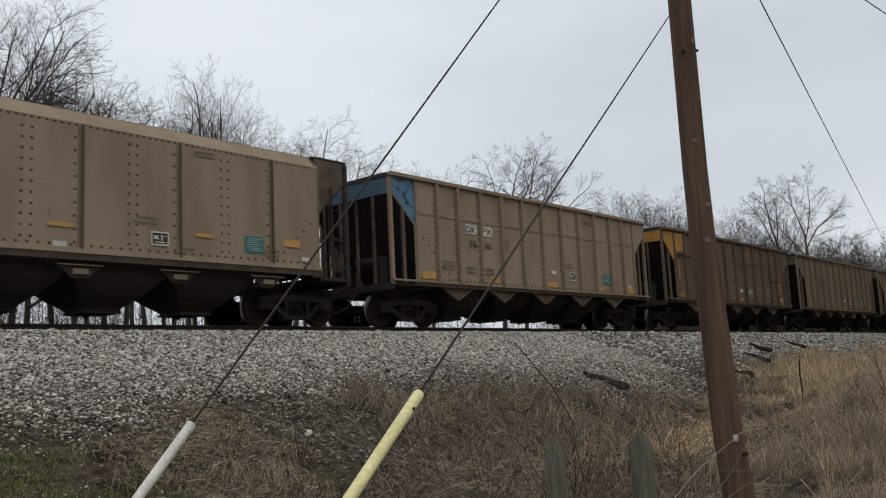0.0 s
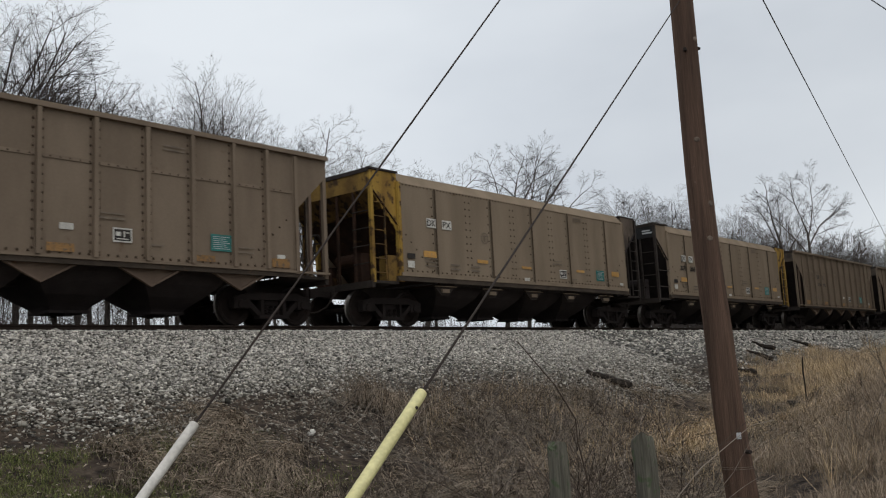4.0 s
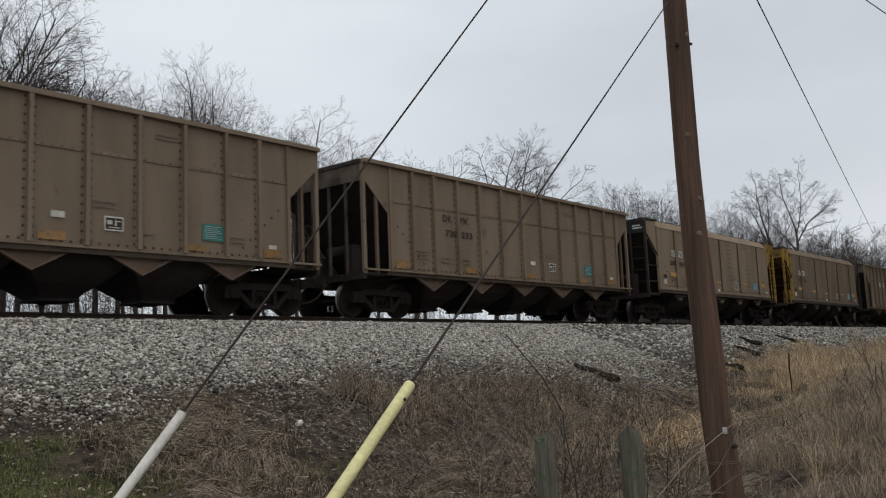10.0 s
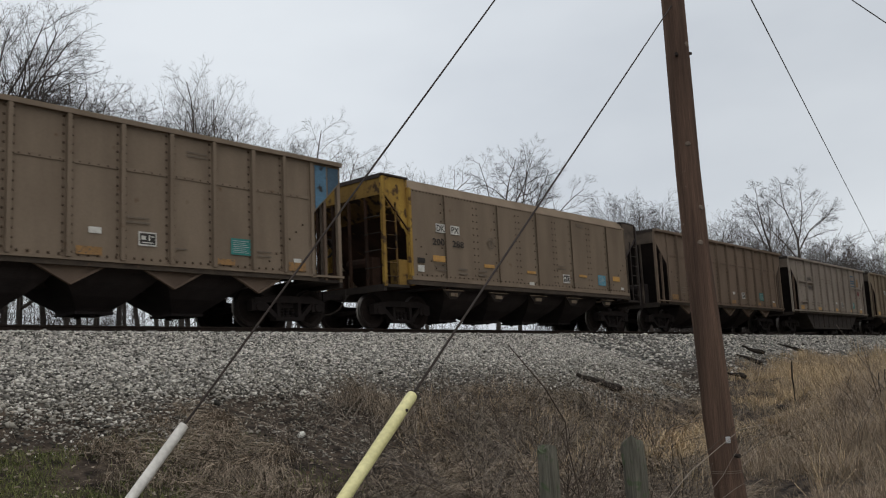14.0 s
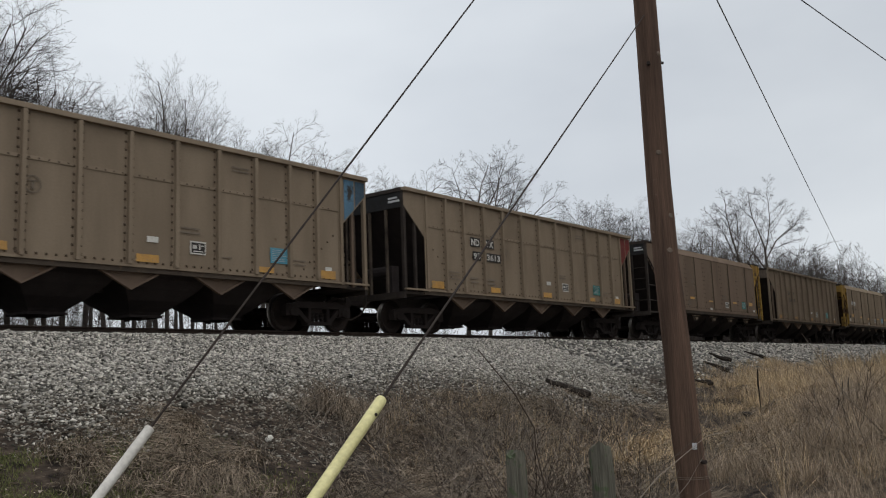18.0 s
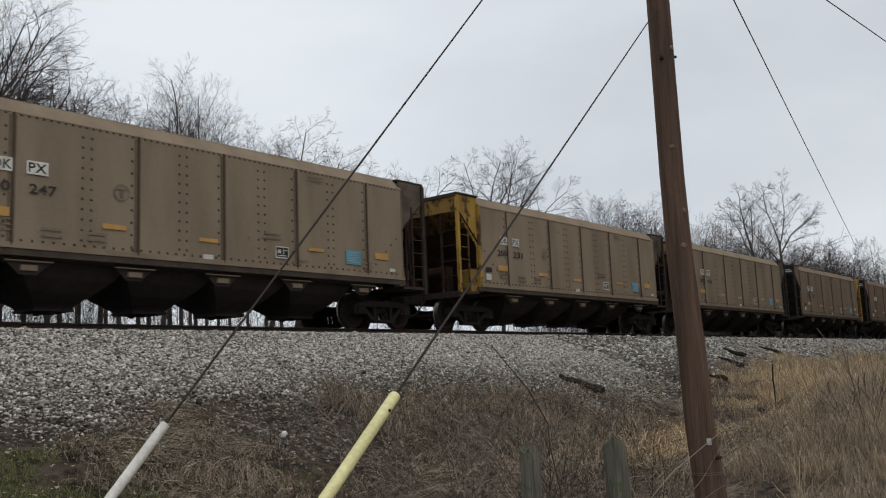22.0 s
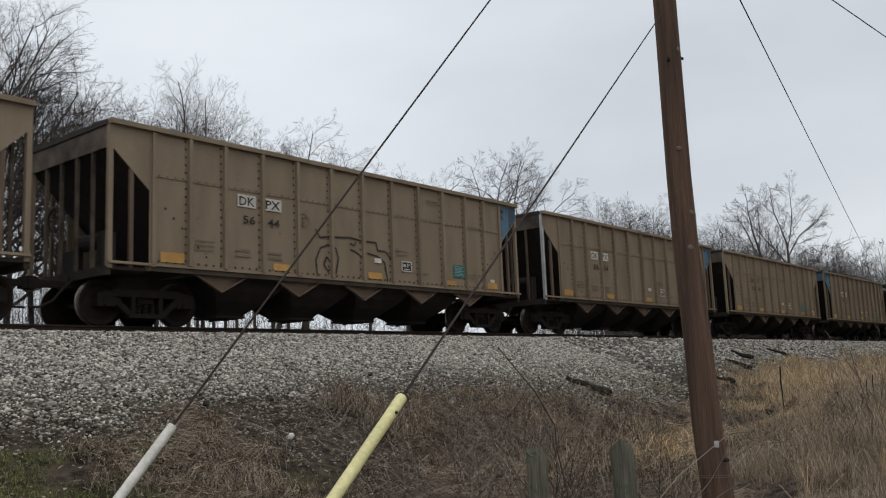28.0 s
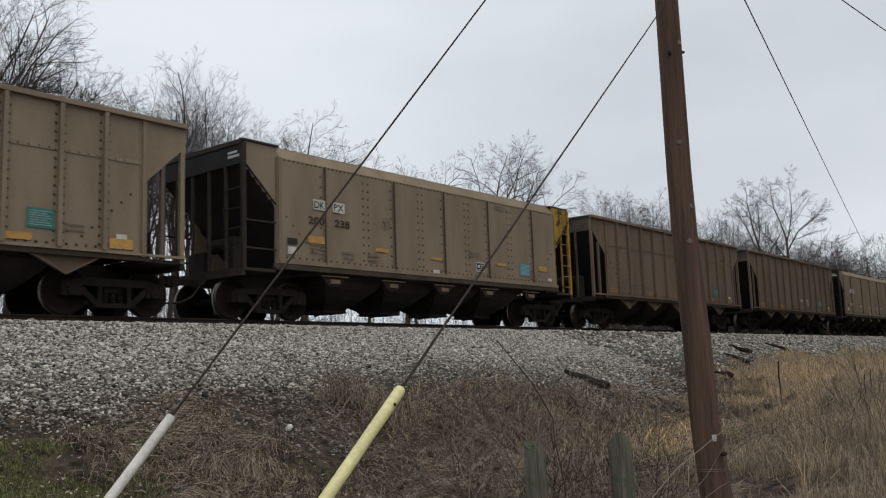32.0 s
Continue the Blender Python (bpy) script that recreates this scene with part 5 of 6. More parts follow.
# added woods, always out of view, that block sky light from the far cars
tagged(new("near_side_woods", thicket(1000, 24, 200, -38, -20, 14.0, 19.0, 0.16).mesh("near_side_woods", TWIG)), "unseen leafless woods added to shade the far cars", "woods", kind="stuff")


# ---- pole, guys and posts in front ----
def on_ground(x, y):
    return float(ground_z(x, y))


pole = tagged(new("utility_pole"), "weathered brown wooden utility pole leaning slightly", "utility pole")
pole.location = (8.26, -13.62, -3.1)
ps = Shape()
axis_at = [(-0.1, 0.045, -0.115, 0.156), (0.53, 0.030, -0.070, 0.150), (1.28, 0.009, -0.020, 0.141), (2.04, 0.0, 0.0, 0.135), (2.93, -0.016, 0.037, 0.127), (3.74, -0.022, 0.051, 0.122), (5.53, -0.023, 0.054, 0.117), (7.3, -0.03, 0.06, 0.110), (9.3, -0.04, 0.07, 0.102)]
ps.tube([(x, y, z) for z, x, y, r in axis_at], [r for z, x, y, r in axis_at], 20)
child("shaft", ps.mesh("shaft", POLE, smooth=True), pole)


def pole_axis(z):
    zs = [a[0] for a in axis_at]
    return tuple(float(np.interp(z, zs, [a[k] for a in axis_at])) for k in (1, 2, 3))


for z, a, r in ((4.93, 200, 0.018), (5.0, 330, 0.016), (0.95, 250, 0.02)):
    c, sn = math.cos(radians(a)), math.sin(radians(a))
    ox, oy, rr = pole_axis(z)
    child("bolt", Shape().tube([(ox + c * rr * 0.9, oy + sn * rr * 0.9, z), (ox + c * (rr + 0.05), oy + sn * (rr + 0.05), z)], [r, r], 8).mesh("bolt", WIRE), pole)
for z, a in ((1.10, 228),):
    ox, oy, rr = pole_axis(z)
    child("tag", Shape().box(-0.022, 0.022, -0.004, 0.004, -0.03, 0.03).mesh("tag", PAINT["silver"]), pole, pose(ox + (rr + 0.002) * math.cos(radians(a)), oy + (rr + 0.002) * math.sin(radians(a)), z, 0, 0, a + 90), label="small pale metal tag")


for z, a in ((5.05, 262), (4.0, 215), (3.35, 250), (3.0, 225), (6.1, 240)):
    ox, oy, rr = pole_axis(z)
    q, w = Vector((ox, oy, z)), Vector((math.cos(radians(a)), math.sin(radians(a)), 0.0))
    child("knot", Shape().tube([q + w * rr * 0.93, q + w * (rr + 0.008)], [0.035, 0.02], 8).mesh("knot", KNOT), pole, label="pale worn knot")
ox, oy, rr = pole_axis(0.78)
child("wire_wrap", Shape().tube([(ox + (rr + 0.006) * math.cos(radians(12 * i)), oy + (rr + 0.006) * math.sin(radians(12 * i)), 0.78 + 0.0006 * i) for i in range(62)], [0.0025] * 62, 5).mesh("wire_wrap", PAINT["faded"]), pole, label="thin rusty wire wrapped round the pole")


def strand(name, a, b, r, label, sag=0.0):
    a, b = Vector(a), Vector(b)
    pts = [a.lerp(b, i / 24) - Vector((0, 0, sag * 4 * (i / 24) * (1 - i / 24))) for i in range(25)]
    return tagged(new(name, Shape().tube(pts, [r] * 25, 8).mesh(name, LINE, smooth=True)), label, "wire")


def guy(top, guard_top, length, r, mat, hue):
    """A guy strand from the pole to its anchor, its lower end sleeved in a plastic guard."""
    top, guard_top = Vector(top), Vector(guard_top)
    way = (guard_top - top).normalized()
    low = guard_top + way * length
    rod = tagged(new("guy_wire"), f"dark steel guy wire with a {hue} plastic guard at its foot", "guy wire", "guys of the pole")
    child("strand", Shape().tube([top, low], [0.0058, 0.0058], 6).mesh("strand", WIRE), rod)
    s = Shape()
    ring = [guard_top, guard_top + way * 0.012, low - way * 0.01, low]
    s.tube(ring, [r * 0.93, r, r, r * 0.95], 18, caps=False)
    s.tube([guard_top + way * 0.004, guard_top - way * 0.0], [r * 0.7, r * 0.93], 18, caps=False)
    s.tube([guard_top + way * 0.004, guard_top + way * 0.4], [r * 0.7, r * 0.68], 18, caps=False)
    child("guard", s.mesh("guard", mat, smooth=True), rod, label=f"{hue} plastic guy guard")
    for k in (0.10,) if hue == "yellow" else ():
        q = guard_top + way * k
        child("guard_bolt", Shape().tube([q + Vector((0.0, -r - 0.004, 0)), q + Vector((0.0, -r + 0.01, 0))], [0.007, 0.007], 8).mesh("guard_bolt", WIRE), rod)
    a = low + way * 0.25
    child("anchor_rod", Shape().tube([low - way * 0.1, a], [0.012, 0.012], 8).mesh("anchor_rod", RAIL), rod)
    return rod


guy((8.24, -13.57, 2.436), (2.662, -14.770, -1.332), 2.45, 0.0235, PIPE_Y, "yellow")
guy((8.24, -13.57, 4.935), (2.314, -13.688, -1.427), 2.05, 0.0225, PIPE_W, "white")
strand("overhead_wire", (8.24, -13.57, 4.55), (117.2, 8.5, 5.33), 0.011, "thin overhead line running off beside the track")
strand("overhead_wire", (8.24, -13.57, 3.90), (29.98, -16.05, 3.40), 0.008, "thin service line leaving the pole")


def fence_post(x, y, top, r, lean, seed):
    rnd = random.Random(seed)
    z0 = on_ground(x, y) - 0.3
    h = top - z0
    s = Shape()
    k = 12
    s.tube([(lean * h * t, 0, h * t) for t in (0, 0.3, 0.6, 0.9, 0.985, 1.0)], [r * 1.05, r * 1.02, r, r * 0.98, r * 0.97, r * 0.90], k)
    s.v = [(x + rnd.gauss(0, 0.003), y + rnd.gauss(0, 0.003), z + (rnd.gauss(0, 0.012) if z > h * 0.95 else 0)) for x, y, z in s.v]
    post = tagged(new("fence_post", s.mesh("fence_post", POST)), "short grey-green mossy wooden fence post", "fence post", "old fence posts")
    post.location = (x, y, z0)
    return post


fence_post(3.82, -14.62, -1.65, 0.055, 0.01, 1)
fence_post(4.06, -15.01, -1.628, 0.058, -0.03, 2)


def timber(a, b, w, seed, label):
    """A rotten tie or log lying on the bank."""
    a, b = Vector(a), Vector(b)
    rnd = random.Random(seed)
    s = Shape()
    n = 7
    s.tube([a.lerp(b, i / n) + Vector((0, 0, rnd.gauss(0, 0.015))) for i in range(n + 1)], [w * rnd.uniform(0.75, 1.1) * (0.35 + 0.65 * i / n) * (0.8 if i == n else 1) for i in range(n + 1)], 7)
    return tagged(new("old_timber", s.mesh("old_timber", OLD_TIMBER)), label, "timber", "timbers on the bank")


# the fifth timber stands in for a dark hole right of the pole
for (xa, ya), (xb, yb), w in (((18.55, -5.75), (18.53, -6.92), 0.13), ((33.91, -3.85), (34.03, -4.68), 0.11), ((31.19, -4.69), (30.98, -5.67), 0.10), ((26.48, -6.25), (26.39, -6.82), 0.09), ((21.7, -9.4), (20.4, -10.1), 0.11), ((38.9, -3.5), (38.66, -4.58), 0.09)):
    timber((xa, ya, on_ground(xa, ya) + 0.12), (xb, yb, on_ground(xb, yb) + 0.12), w, int(xa * 10), "dark rotten timber lying on the stony bank")


# ---- grass, weeds and brambles ----
def blades(x, y, h, width, lean, droop, mat, name, label, category, z=None):
    """Thin blades: three cross-sections each, leaning and drooping."""
    n = len(x)
    z = ground_z(x, y) - 0.02 if z is None else z
    a, b = rng.uniform(0, 2 * np.pi, n), rng.uniform(0, 2 * np.pi, n)
    ln = np.abs(rng.normal(0, lean, n))
    dx, dy = np.cos(a) * ln, np.sin(a) * ln
    wx, wy = np.cos(b) * width / 2, np.sin(b) * width / 2
    mid = np.stack([x + dx * h * 0.45, y + dy * h * 0.45, z + h * 0.58], -1)
    tip = np.stack([x + dx * h * (1.0 + droop), y + dy * h * (1.0 + droop), z + h * np.clip(1.0 - 0.35 * ln * (1 + droop), 0.2, 1)], -1)
    base = np.stack([x, y, z], -1)
    w = np.stack([wx * np.ones(n), wy * np.ones(n), np.zeros(n)], -1)
    v = np.stack([base - w, base + w, mid - w * 0.7, mid + w * 0.7, tip], 1).reshape(-1, 3)
    f = np.array([(0, 1, 3), (0, 3, 2), (2, 3, 4)])
    f = (f[None] + 5 * np.arange(n)[:, None, None]).reshape(-1, 3)
    return tagged(new(name, bulk(name, v, f, mat)), label, category, kind="stuff")


def scatter(n, x0, x1, y0, y1, clump=0.0, keep=None):
    x, y = rng.uniform(x0, x1, n), rng.uniform(y0, y1, n)
    if clump:
        k = 14
        cx, cy = np.repeat(x[: n // k], k), np.repeat(y[: n // k], k)
        x, y = cx + rng.normal(0, clump, len(cx)), cy + rng.normal(0, clump, len(cy))
    if keep is not None:
        m = keep(x, y)
        x, y = x[m], y[m]
    return x, y


def hollow(x, y):
    """A place kept clear of grass round the timber that stands for a dark hole."""
    return ((x - 19.9) / 1.7) ** 2 + ((y + 9.75) / 0.6) ** 2 < 1


def bank(x, y):
    """Weeds take over from the stones below the toe of the bank."""
    bare = ((x - 9.3) / 1.7) ** 2 + ((y + 7.1) / 0.95) ** 2 < 1 + 0.5 * np.sin(5 * x + 3 * y)
    edge = np.where(bare, -99, -6.0 + 0.55 * np.sin(x * 0.55) + 0.35 * np.sin(x * 1.7 + 1) + 0.6 * smooth(9, 14, x) - 1.3 * smooth(14.5, 18, x) + 1.6 * smooth(21, 26, x))
    return (rng.uniform(-0.5, 0.9, len(x)) < edge - y) & ~hollow(x, y)


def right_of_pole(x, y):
    """How far right of the pole's bearing from the camera: there the tall grass begins."""
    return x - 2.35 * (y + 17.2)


def patchy(x, y, share, size=1.0):
    """Uneven growth: bare places between thick ones."""
    k = np.sin(1.9 * x / size + 1.4 * np.sin(1.3 * y / size)) + np.sin(2.3 * y / size + 1.7 * np.sin(0.9 * x / size)) + rng.normal(0, 0.5, len(x))
    return k > share


def tufts(cx, cy, per, h, radius, width, spread, mat, name, label):
    """Grass in clumps: blades that rise from each centre and arch outwards."""
    n = len(cx) * per
    a = rng.uniform(0, 2 * np.pi, n)
    out = np.abs(rng.normal(0, 1, n))
    x = np.repeat(cx, per) + np.cos(a) * out * radius * 0.5
    y = np.repeat(cy, per) + np.sin(a) * out * radius * 0.5
    hh = np.repeat(h, per) * rng.uniform(0.45, 1.1, n)
    a = a + rng.normal(0, 0.7, n)
    ln = spread * (0.25 + 0.75 * rng.uniform(0, 1, n)) * (0.5 + 0.5 * out)
    z = ground_z(x, y) - 0.02
    tilt = rng.uniform(0, 2 * np.pi, n)
    w = np.stack([np.cos(tilt), np.sin(tilt), np.zeros(n)], -1) * width / 2
    c, s = np.cos(a) * ln * hh, np.sin(a) * ln * hh
    base = np.stack([x, y, z], -1)
    mid = np.stack([x + c * 0.4, y + s * 0.4, z + hh * 0.62 * np.minimum(1, 1.1 / (0.2 + ln))], -1)
    tip = np.stack([x + c * 1.25, y + s * 1.25, z + hh * np.clip(1.05 - 0.45 * ln, 0.10, 1)], -1)
    v = np.stack([base - w, base + w, mid - w * 0.75, mid + w * 0.75, tip], 1).reshape(-1, 3)
    f = (np.array([(0, 1, 3), (0, 3, 2), (2, 3, 4)])[None] + 5 * np.arange(n)[:, None, None]).reshape(-1, 3)
    return tagged(new(name, bulk(name, v, f, mat)), label, "grass", kind="stuff")


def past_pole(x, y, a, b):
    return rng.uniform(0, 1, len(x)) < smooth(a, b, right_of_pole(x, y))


def combed(cx, cy, per, length, heading, radius, width, arch, mat, label):
    """Matted dead grass: hair-like blades that arch over and lie down along a heading, clump by clump."""
    n = len(cx) * per
    a = np.repeat(heading, per) + rng.normal(0, 0.42, n)
    ln = np.repeat(length, per) * rng.uniform(0.45, 1.15, n)
    x = np.repeat(cx, per) + rng.normal(0, radius, n)
    y = np.repeat(cy, per) + rng.normal(0, radius, n)
    up = arch * ln * rng.uniform(0.4, 1.3, n)
    bend = rng.normal(0, 0.28, n)
    rows = []
    for k, lift in ((0.0, -0.05), (0.3, 0.8), (0.65, 1.0), (1.0, 0.35)):
        px, py = x + np.cos(a + bend * k) * ln * k, y + np.sin(a + bend * k) * ln * k
        rows.append(np.stack([px, py, ground_z(px, py) + up * lift], -1))
    side = np.stack([-np.sin(a), np.cos(a), rng.normal(0, 0.6, n)], -1) * width / 2
    v = np.stack([rows[0] - side, rows[0] + side, rows[1] - side, rows[1] + side, rows[2] - side * 0.7, rows[2] + side * 0.7, rows[3]], 1).reshape(-1, 3)
    f = (np.array([(0, 1, 3), (0, 3, 2), (2, 3, 5), (2, 5, 4), (4, 5, 6)])[None] + 7 * np.arange(n)[:, None, None]).reshape(-1, 3)
    return tagged(new("matted_grass", bulk("matted_grass", v, f, mat)), label, "grass", kind="stuff")


def drift(x, y):
    """The way the dead grass has been laid over: down the bank and along it, slowly turning."""
    return np.radians(205 + 55 * np.sin(0.9 * x + 0.6 * y) + 40 * np.sin(1.7 * y - 0.8 * x))


def cinders(x, y):
    """The bare black patch of cinders and stones at the foot of the bank."""
    ragged = 0.35 * np.sin(4 * x + 2 * y) * np.sin(3 * y)
    hollow = ((x - 9.0) / 1.5) ** 2 + ((y + 6.9) / 1.35) ** 2 + ragged < 1
    tongue = ((x - 7.9) / 0.75) ** 2 + ((y + 8.1) / 0.9) ** 2 + ragged < 1
    return hollow | tongue


# thatch and weeds below the stones
x, y = scatter(95000, 3, 24, -13.5, -5, 0.10, lambda x, y: bank(x, y) & ~cinders(x, y) & patchy(x, y, 0.3, 0.9) & (rng.uniform(0, 1, len(x)) > 0.3 * smooth(7.0, 4.4, x)))
blades(x, y, rng.uniform(0.04, 0.16, len(x)), 0.006, 1.5, 0.9, THATCH, "dead_grass", "matted brown dead grass on the lower bank", "grass")
x, y = scatter(1250, 4.6, 22, -13.2, -5.8, 0, lambda x, y: bank(x, y) & ~cinders(x, y) & patchy(x, y, -0.3, 1.3) & (x > 5.6 + 0.4 * np.sin(2 * y)))
combed(x, y, 58, rng.uniform(0.22, 0.52, len(x)), drift(x, y), 0.10, 0.0055, 0.34, GREY_STRAW, "brown dead grass laid over in matted swathes")
x, y = scatter(480, 5.2, 21, -12.8, -6.2, 0, lambda x, y: bank(x, y) & ~cinders(x, y) & patchy(x, y, 0.5, 1.5))
combed(x, y, 60, rng.uniform(0.25, 0.6, len(x)), drift(x, y) + 0.5, 0.13, 0.006, 0.5, THATCH, "dark tangled dead grass in swathes")
cx, cy = np.array([(7.9, -6.2), (7.7, -6.5), (7.5, -6.8), (7.2, -7.2), (6.9, -7.5), (6.6, -8.1), (7.0, -8.3), (7.6, -8.0), (6.2, -8.6)]).T
combed(cx, cy, 260, np.full(len(cx), 0.62), np.radians(195 + 12 * np.arange(len(cx)) % 40), 0.11, 0.006, 0.30, GREY_STRAW, "pale brown tussock combed down the bank")
cx, cy = np.array([(10.4, -6.3), (10.6, -6.6), (10.5, -7.0), (10.8, -7.3), (10.3, -7.6), (10.9, -6.2)]).T
combed(cx, cy, 230, np.full(len(cx), 0.55), np.radians(215 + 20 * np.sin(np.arange(len(cx)))), 0.12, 0.006, 0.75, GREY_STRAW, "pale tussock of dead grass beside the cinders")
x, y = scatter(9000, 9.5, 24, -13, -5.8, 0.16, lambda x, y: bank(x, y) & ~cinders(x, y) & patchy(x, y, 0.9, 1.2))
blades(x, y, rng.uniform(0.18, 0.55, len(x)), 0.006, 0.6, 0.5, GREY_STRAW, "dry_weeds", "dry brown weeds standing along the ditch", "weeds")
cx, cy = np.array([(16.0, -9.9), (16.4, -9.5), (16.8, -9.8), (15.6, -9.4), (17.2, -9.2), (13.3, -10.6), (14.0, -10.4)]).T
combed(cx, cy, 130, rng.uniform(0.5, 0.8, len(cx)), np.radians(250 + 30 * np.sin(2.0 * np.arange(len(cx)))), 0.22, 0.008, 0.55, STRAW, "golden dead grass lying over by the pole")
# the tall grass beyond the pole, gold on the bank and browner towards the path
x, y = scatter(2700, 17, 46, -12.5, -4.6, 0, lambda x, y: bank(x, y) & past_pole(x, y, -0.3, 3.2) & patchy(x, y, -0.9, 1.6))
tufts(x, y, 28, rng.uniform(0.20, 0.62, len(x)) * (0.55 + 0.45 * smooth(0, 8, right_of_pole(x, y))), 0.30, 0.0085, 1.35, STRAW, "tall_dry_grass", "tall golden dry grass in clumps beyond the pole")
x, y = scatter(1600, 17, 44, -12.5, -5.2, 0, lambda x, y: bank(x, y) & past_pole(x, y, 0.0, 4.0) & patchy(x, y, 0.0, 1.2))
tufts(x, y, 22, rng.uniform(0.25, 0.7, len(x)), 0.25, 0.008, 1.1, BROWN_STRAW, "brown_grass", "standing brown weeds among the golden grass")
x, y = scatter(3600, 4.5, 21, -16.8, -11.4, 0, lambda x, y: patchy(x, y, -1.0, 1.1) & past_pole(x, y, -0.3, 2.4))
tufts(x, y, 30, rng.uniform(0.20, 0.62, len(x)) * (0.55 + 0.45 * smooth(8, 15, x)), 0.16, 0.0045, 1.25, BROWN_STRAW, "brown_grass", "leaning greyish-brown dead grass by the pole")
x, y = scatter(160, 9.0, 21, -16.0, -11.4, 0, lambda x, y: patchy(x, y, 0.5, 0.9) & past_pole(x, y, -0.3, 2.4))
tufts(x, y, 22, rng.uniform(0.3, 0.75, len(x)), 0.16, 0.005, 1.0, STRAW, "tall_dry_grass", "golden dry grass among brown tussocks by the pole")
x, y = scatter(700, 44, 95, -12, -4.2, 0, bank)
tufts(x, y, 20, rng.uniform(0.5, 1.0, len(x)), 0.5, 0.022, 0.6, STRAW, "tall_dry_grass", "straw-coloured dry grass along the far bank")
x, y = scatter(60000, 2.5, 8.0, -11.5, -6.7, 0.08, lambda x, y: patchy(x, y, -0.9, 0.6) & (rng.uniform(0, 1, len(x)) < smooth(8.4, 5.0, x + 0.5 * np.sin(3 * y))))
blades(x, y, rng.uniform(0.03, 0.11, len(x)), 0.008, 0.8, 0.3, GREEN, "green_grass", "patch of short dull green winter grass", "grass")
x, y = scatter(2600, 9.5, 20, -12.6, -6.0, 0.25, lambda x, y: bank(x, y) & ~cinders(x, y) & patchy(x, y, 0.2, 1.0))
blades(x, y, rng.uniform(0.25, 0.75, len(x)), 0.0055, 0.55, 0.3, STRAW, "dry_stalks", "thin pale dead stalks standing in the weeds", "weeds")
# fallen leaves and pale chips
n = 5200
x, y = rng.uniform(4, 19, n), rng.uniform(-11, -5.6, n)
z = ground_z(x, y) + rng.uniform(0.0, 0.10, n)
c = np.stack([x, y, z], -1)[:, None] + rng.normal(0, 0.020, (n, 4, 3)) * np.array([1, 1, 0.5])
tagged(new("leaf_litter", bulk("leaf_litter", c.reshape(-1, 3), (np.array([(0, 1, 2), (0, 2, 3)])[None] + 4 * np.arange(n)[:, None, None]).reshape(-1, 3), blade_material("fallen_leaves", (0.09, 0.055, 0.038), (0.52, 0.44, 0.35)))), "scattered curled brown leaves", "leaves", kind="stuff")


def shrub(x, y, h, stems, seed, spread=0.5, thin=0.006, mat=None):
    """A bare shrub: crooked canes with side shoots."""
    rnd = random.Random(seed)
    s = Shape()
    z = on_ground(x, y) - 0.05
    for i in range(stems):
        p = Vector((rnd.gauss(0, 0.12), rnd.gauss(0, 0.12), 0))
        way = Vector((rnd.gauss(0, spread), rnd.gauss(0, spread), 1)).normalized()
        ln = h * rnd.uniform(0.6, 1.1)
        pts = [p]
        for k in range(6):
            way = (way + Vector((rnd.gauss(0, 0.16), rnd.gauss(0, 0.16), rnd.gauss(-0.06, 0.06)))).normalized()
            p = p + way * ln / 6
            pts.append(p)
        s.tube(pts, [thin * (1 - 0.11 * k) for k in range(7)], 4, caps=False)
        for k in range(rnd.randint(4, 9)):
            a = rnd.uniform(1.0, 5.9)
            q = pts[int(a)].lerp(pts[int(a) + 1], a - int(a))
            w = (way + Vector((rnd.gauss(0, 0.7), rnd.gauss(0, 0.7), rnd.gauss(0.2, 0.4)))).normalized()
            e = q + w * ln * rnd.uniform(0.12, 0.35)
            s.tube([q, q.lerp(e, 0.5) + Vector((rnd.gauss(0, 0.02), rnd.gauss(0, 0.02), 0.01)), e], [thin * 0.55, thin * 0.45, thin * 0.3], 3, caps=False)
    ob = tagged(new("bare_shrub", s.mesh("bare_shrub", mat or BRAMBLE)), "bare brown shrub with thin crooked canes", "shrub", "shrubs below the bank")
    ob.location = (x, y, z)
    return ob


CANE = blade_material("dark_canes", (0.030, 0.023, 0.019), (0.15, 0.115, 0.09))
rnd = random.Random(21)
for i in range(75):
    x = rnd.uniform(7.5, 18)
    y = rnd.uniform(-12.0, -6.4)
    shrub(x, y, rnd.uniform(0.5, 1.3), rnd.randint(4, 9), 300 + i, 0.75, 0.006)
for x, y, h, n in ((5.3, -13.5, 1.35, 9), (6.2, -13.2, 1.3, 9), (5.0, -13.0, 1.15, 8), (7.2, -13.4, 1.3, 8), (9.2, -12.8, 1.2, 8), (6.8, -12.6, 1.5, 7), (8.0, -12.2, 1.6, 7), (13.5, -13.6, 1.2, 6), (15.0, -13.8, 1.3, 6), (11.6, -13.9, 1.3, 8), (12.2, -14.2, 1.2, 6)):
    shrub(x, y, h, n, int(x * 31), thin=0.0045, mat=CANE if n != 8 else BRAMBLE)
for i in range(16):
    shrub(rnd.uniform(4.8, 8.2), rnd.uniform(-13.6, -12.0), rnd.uniform(0.8, 1.35), rnd.randint(3, 6), 500 + i, 0.6, 0.0045, CANE if i % 3 else BRAMBLE)

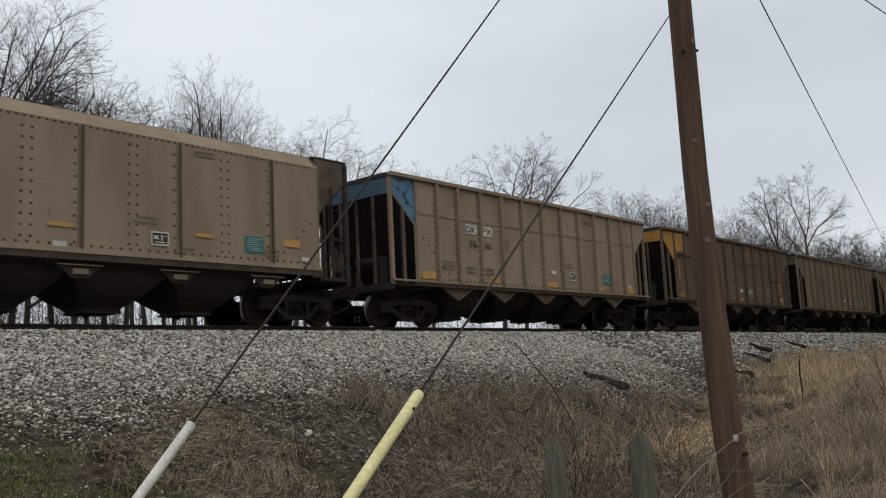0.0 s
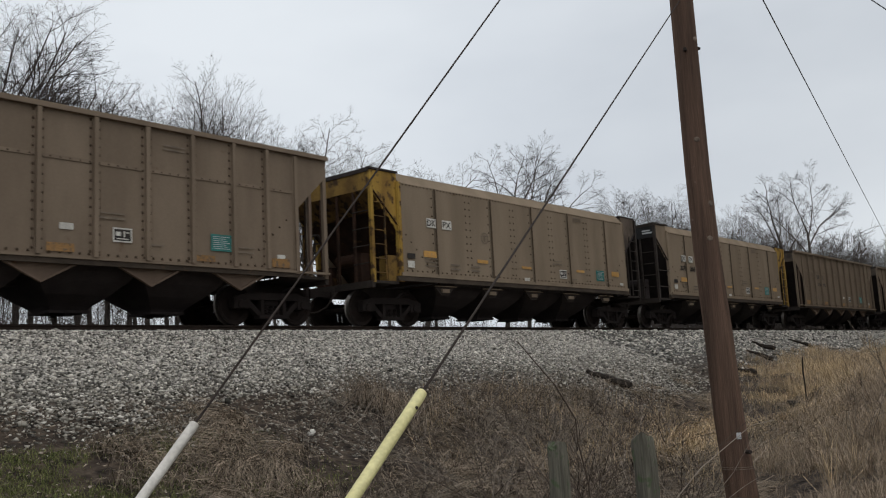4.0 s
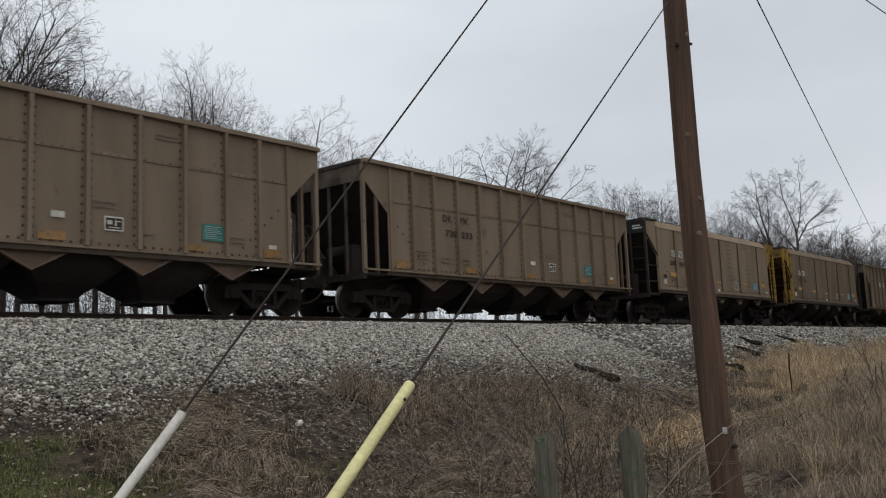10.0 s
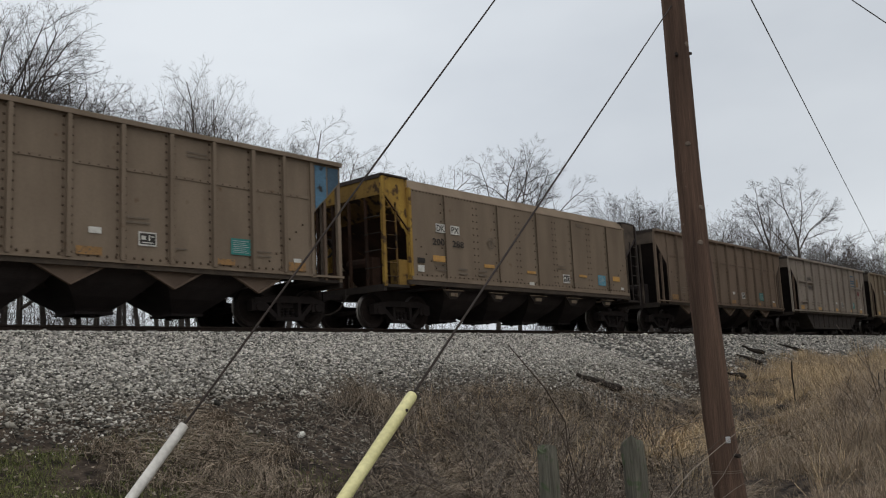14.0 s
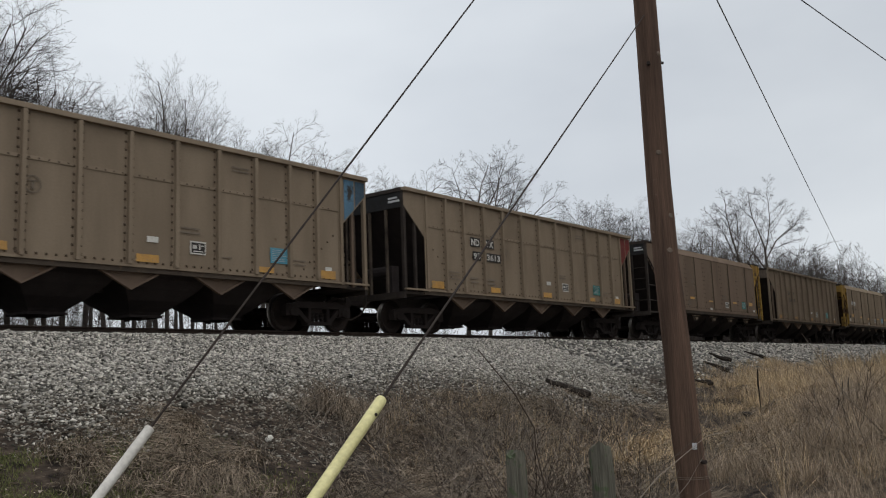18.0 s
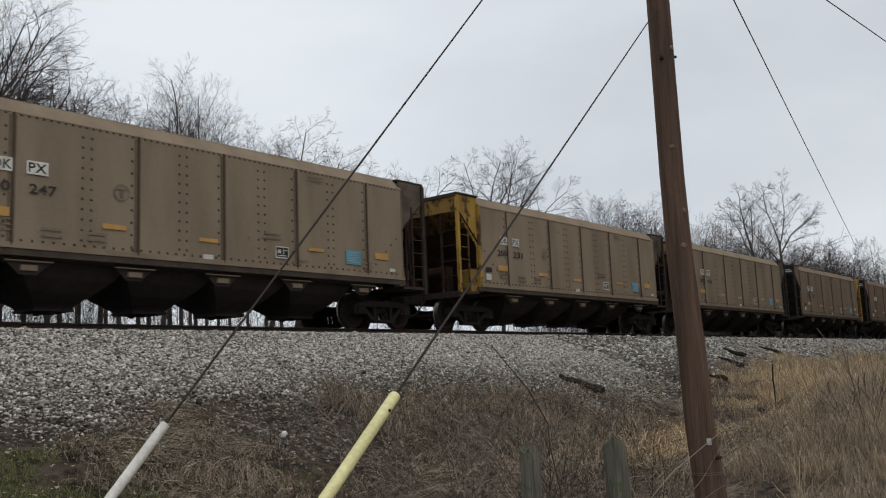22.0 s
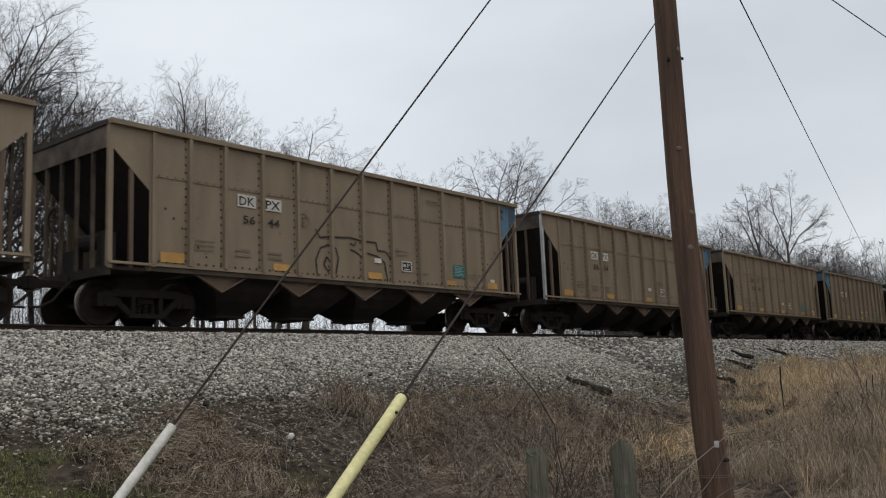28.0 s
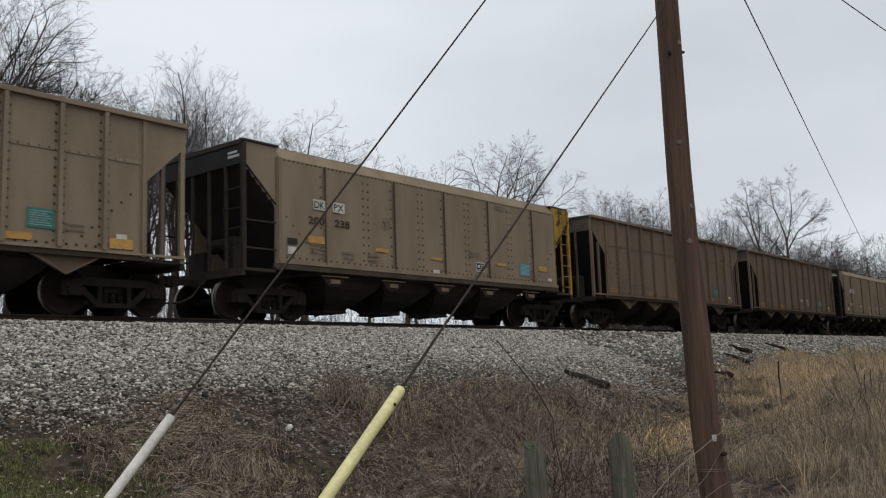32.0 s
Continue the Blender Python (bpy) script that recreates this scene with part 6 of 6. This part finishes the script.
# long single canes: a dark one by the posts, pale bent ones by the pole
for pts, r, mat, label in (
        ([(4.54, -14.4, -2.85), (4.46, -14.4, -1.95), (4.376, -14.4, -1.71), (4.37, -14.4, -1.58), (4.185, -14.4, -1.38), (3.93, -14.4, -1.19), (3.85, -14.4, -1.13)], 0.0055, CANE, "long dark bare cane bending over the weeds"),
        ([(5.6, -14.05, -2.75), (6.15, -14.05, -2.15), (6.69, -14.05, -1.95), (7.40, -14.05, -1.79), (7.78, -14.05, -1.705), (8.36, -14.05, -1.70)], 0.0045, BRAMBLE, "pale thin cane leaning past the pole"),
        ([(12.06, -14.6, -2.75), (10.67, -14.6, -2.28), (10.10, -14.6, -2.05), (9.61, -14.6, -1.82), (9.03, -14.6, -1.54)], 0.0045, BRAMBLE, "pale dry cane leaning over the grass"),
        ([(10.9, -14.7, -2.7), (10.4, -14.7, -2.2), (10.2, -14.7, -1.95), (9.7, -14.7, -1.72)], 0.004, BRAMBLE, "pale dry cane leaning over the grass")):
    o = Vector(pts[0])
    cane = tagged(new("dry_cane", Shape().tube([Vector(p) - o for p in pts], [r * (1 - 0.08 * i) for i in range(len(pts))], 6).mesh("dry_cane", mat, smooth=True)), label, "cane", "single dry canes")
    cane.location = (o.x, o.y, on_ground(o.x, o.y) - 0.05)

# dead flower stalks standing in the grass
for x, y, top, r in ((21.1, -10.03, -1.36, 0.020), (15.74, -13.34, -1.52, 0.011), (15.5, -13.3, -1.58, 0.010)):
    z = on_ground(x, y) - 0.05
    s = Shape().tube([(0, 0, 0), (0.01, 0, (top - z) * 0.5), (0.0, 0.01, (top - z) * 0.7), (0.02, 0, (top - z) * 0.93), (0.02, 0, top - z)], [r * 0.7, r * 0.75, r, r * 0.95, r * 0.5], 7)
    tagged(new("dead_stalk", s.mesh("dead_stalk", OLD_TIMBER)), "upright dark dead flower stalk in the grass", "stalk", "dead stalks").location = (x, y, z)
stone = Shape().lathe([(0.0, -0.06), (0.06, -0.05), (0.085, 0.0), (0.05, 0.055), (0.0, 0.06)], 7)
stone.v = [(x * 0.85, y * 0.75, z * 0.6 + 0.2 * x) for x, y, z in stone.v]
pale = tagged(new("pale_stone", stone.mesh("pale_stone", PAINT["white"])), "single pale stone below the bank", "stone")
pale.location = (8.54, -7.21, on_ground(8.54, -7.21) + 0.035)


# ---- what moves ----
LEAD = 16.218
# shift second by second, in metres, that fits the cars to the camera's view
VIEW_SHIFT = [0.05, -0.15, 0.08, 0.09, 0.09, 0.08, 0.06, -0.05, 0.0, -0.06, 0.01, -0.01, -0.12, -0.11, -0.23, -0.1, 0.1, 0.24, 0.18, 0.08, 0.11, 0.05, -0.01, 0.04, -0.04, -0.05, 0.0, -0.15, 0.17, -0.31, -0.16, -0.02, 0.24]


def travelled(t):
    """How far the train has come, in metres: it slows gently."""
    return 15.7045 * t - 0.025117 * t ** 2 + 0.00015232 * t ** 3


def motions():
    for car, number in CARS:
        view_rows = sorted([(float(t), VIEW_SHIFT[t]) for t in range(33)] + [(14.5, -0.05), (27.5, -0.22)])
        walk(car, [(t, pose(LEAD + PITCH * number - travelled(t) + nudge, 0, 0)) for t, nudge in view_rows])
    turns = [k / FPS for k in range(0, 32 * FPS + 1)]
    lead = {}
    for wheel, k in WHEELS:
        if k not in lead:
            walk(wheel, [(t, pose(k, 0, 0.457) @ Matrix.Rotation(-travelled(t) / 0.457, 4, "Y")) for t in turns])
            lead[k] = wheel.animation_data
        else:
            wheel.rotation_mode = "QUATERNION"
            keys = wheel.animation_data_create()
            keys.action = lead[k].action
            keys.action_slot = lead[k].action_slot


motions()
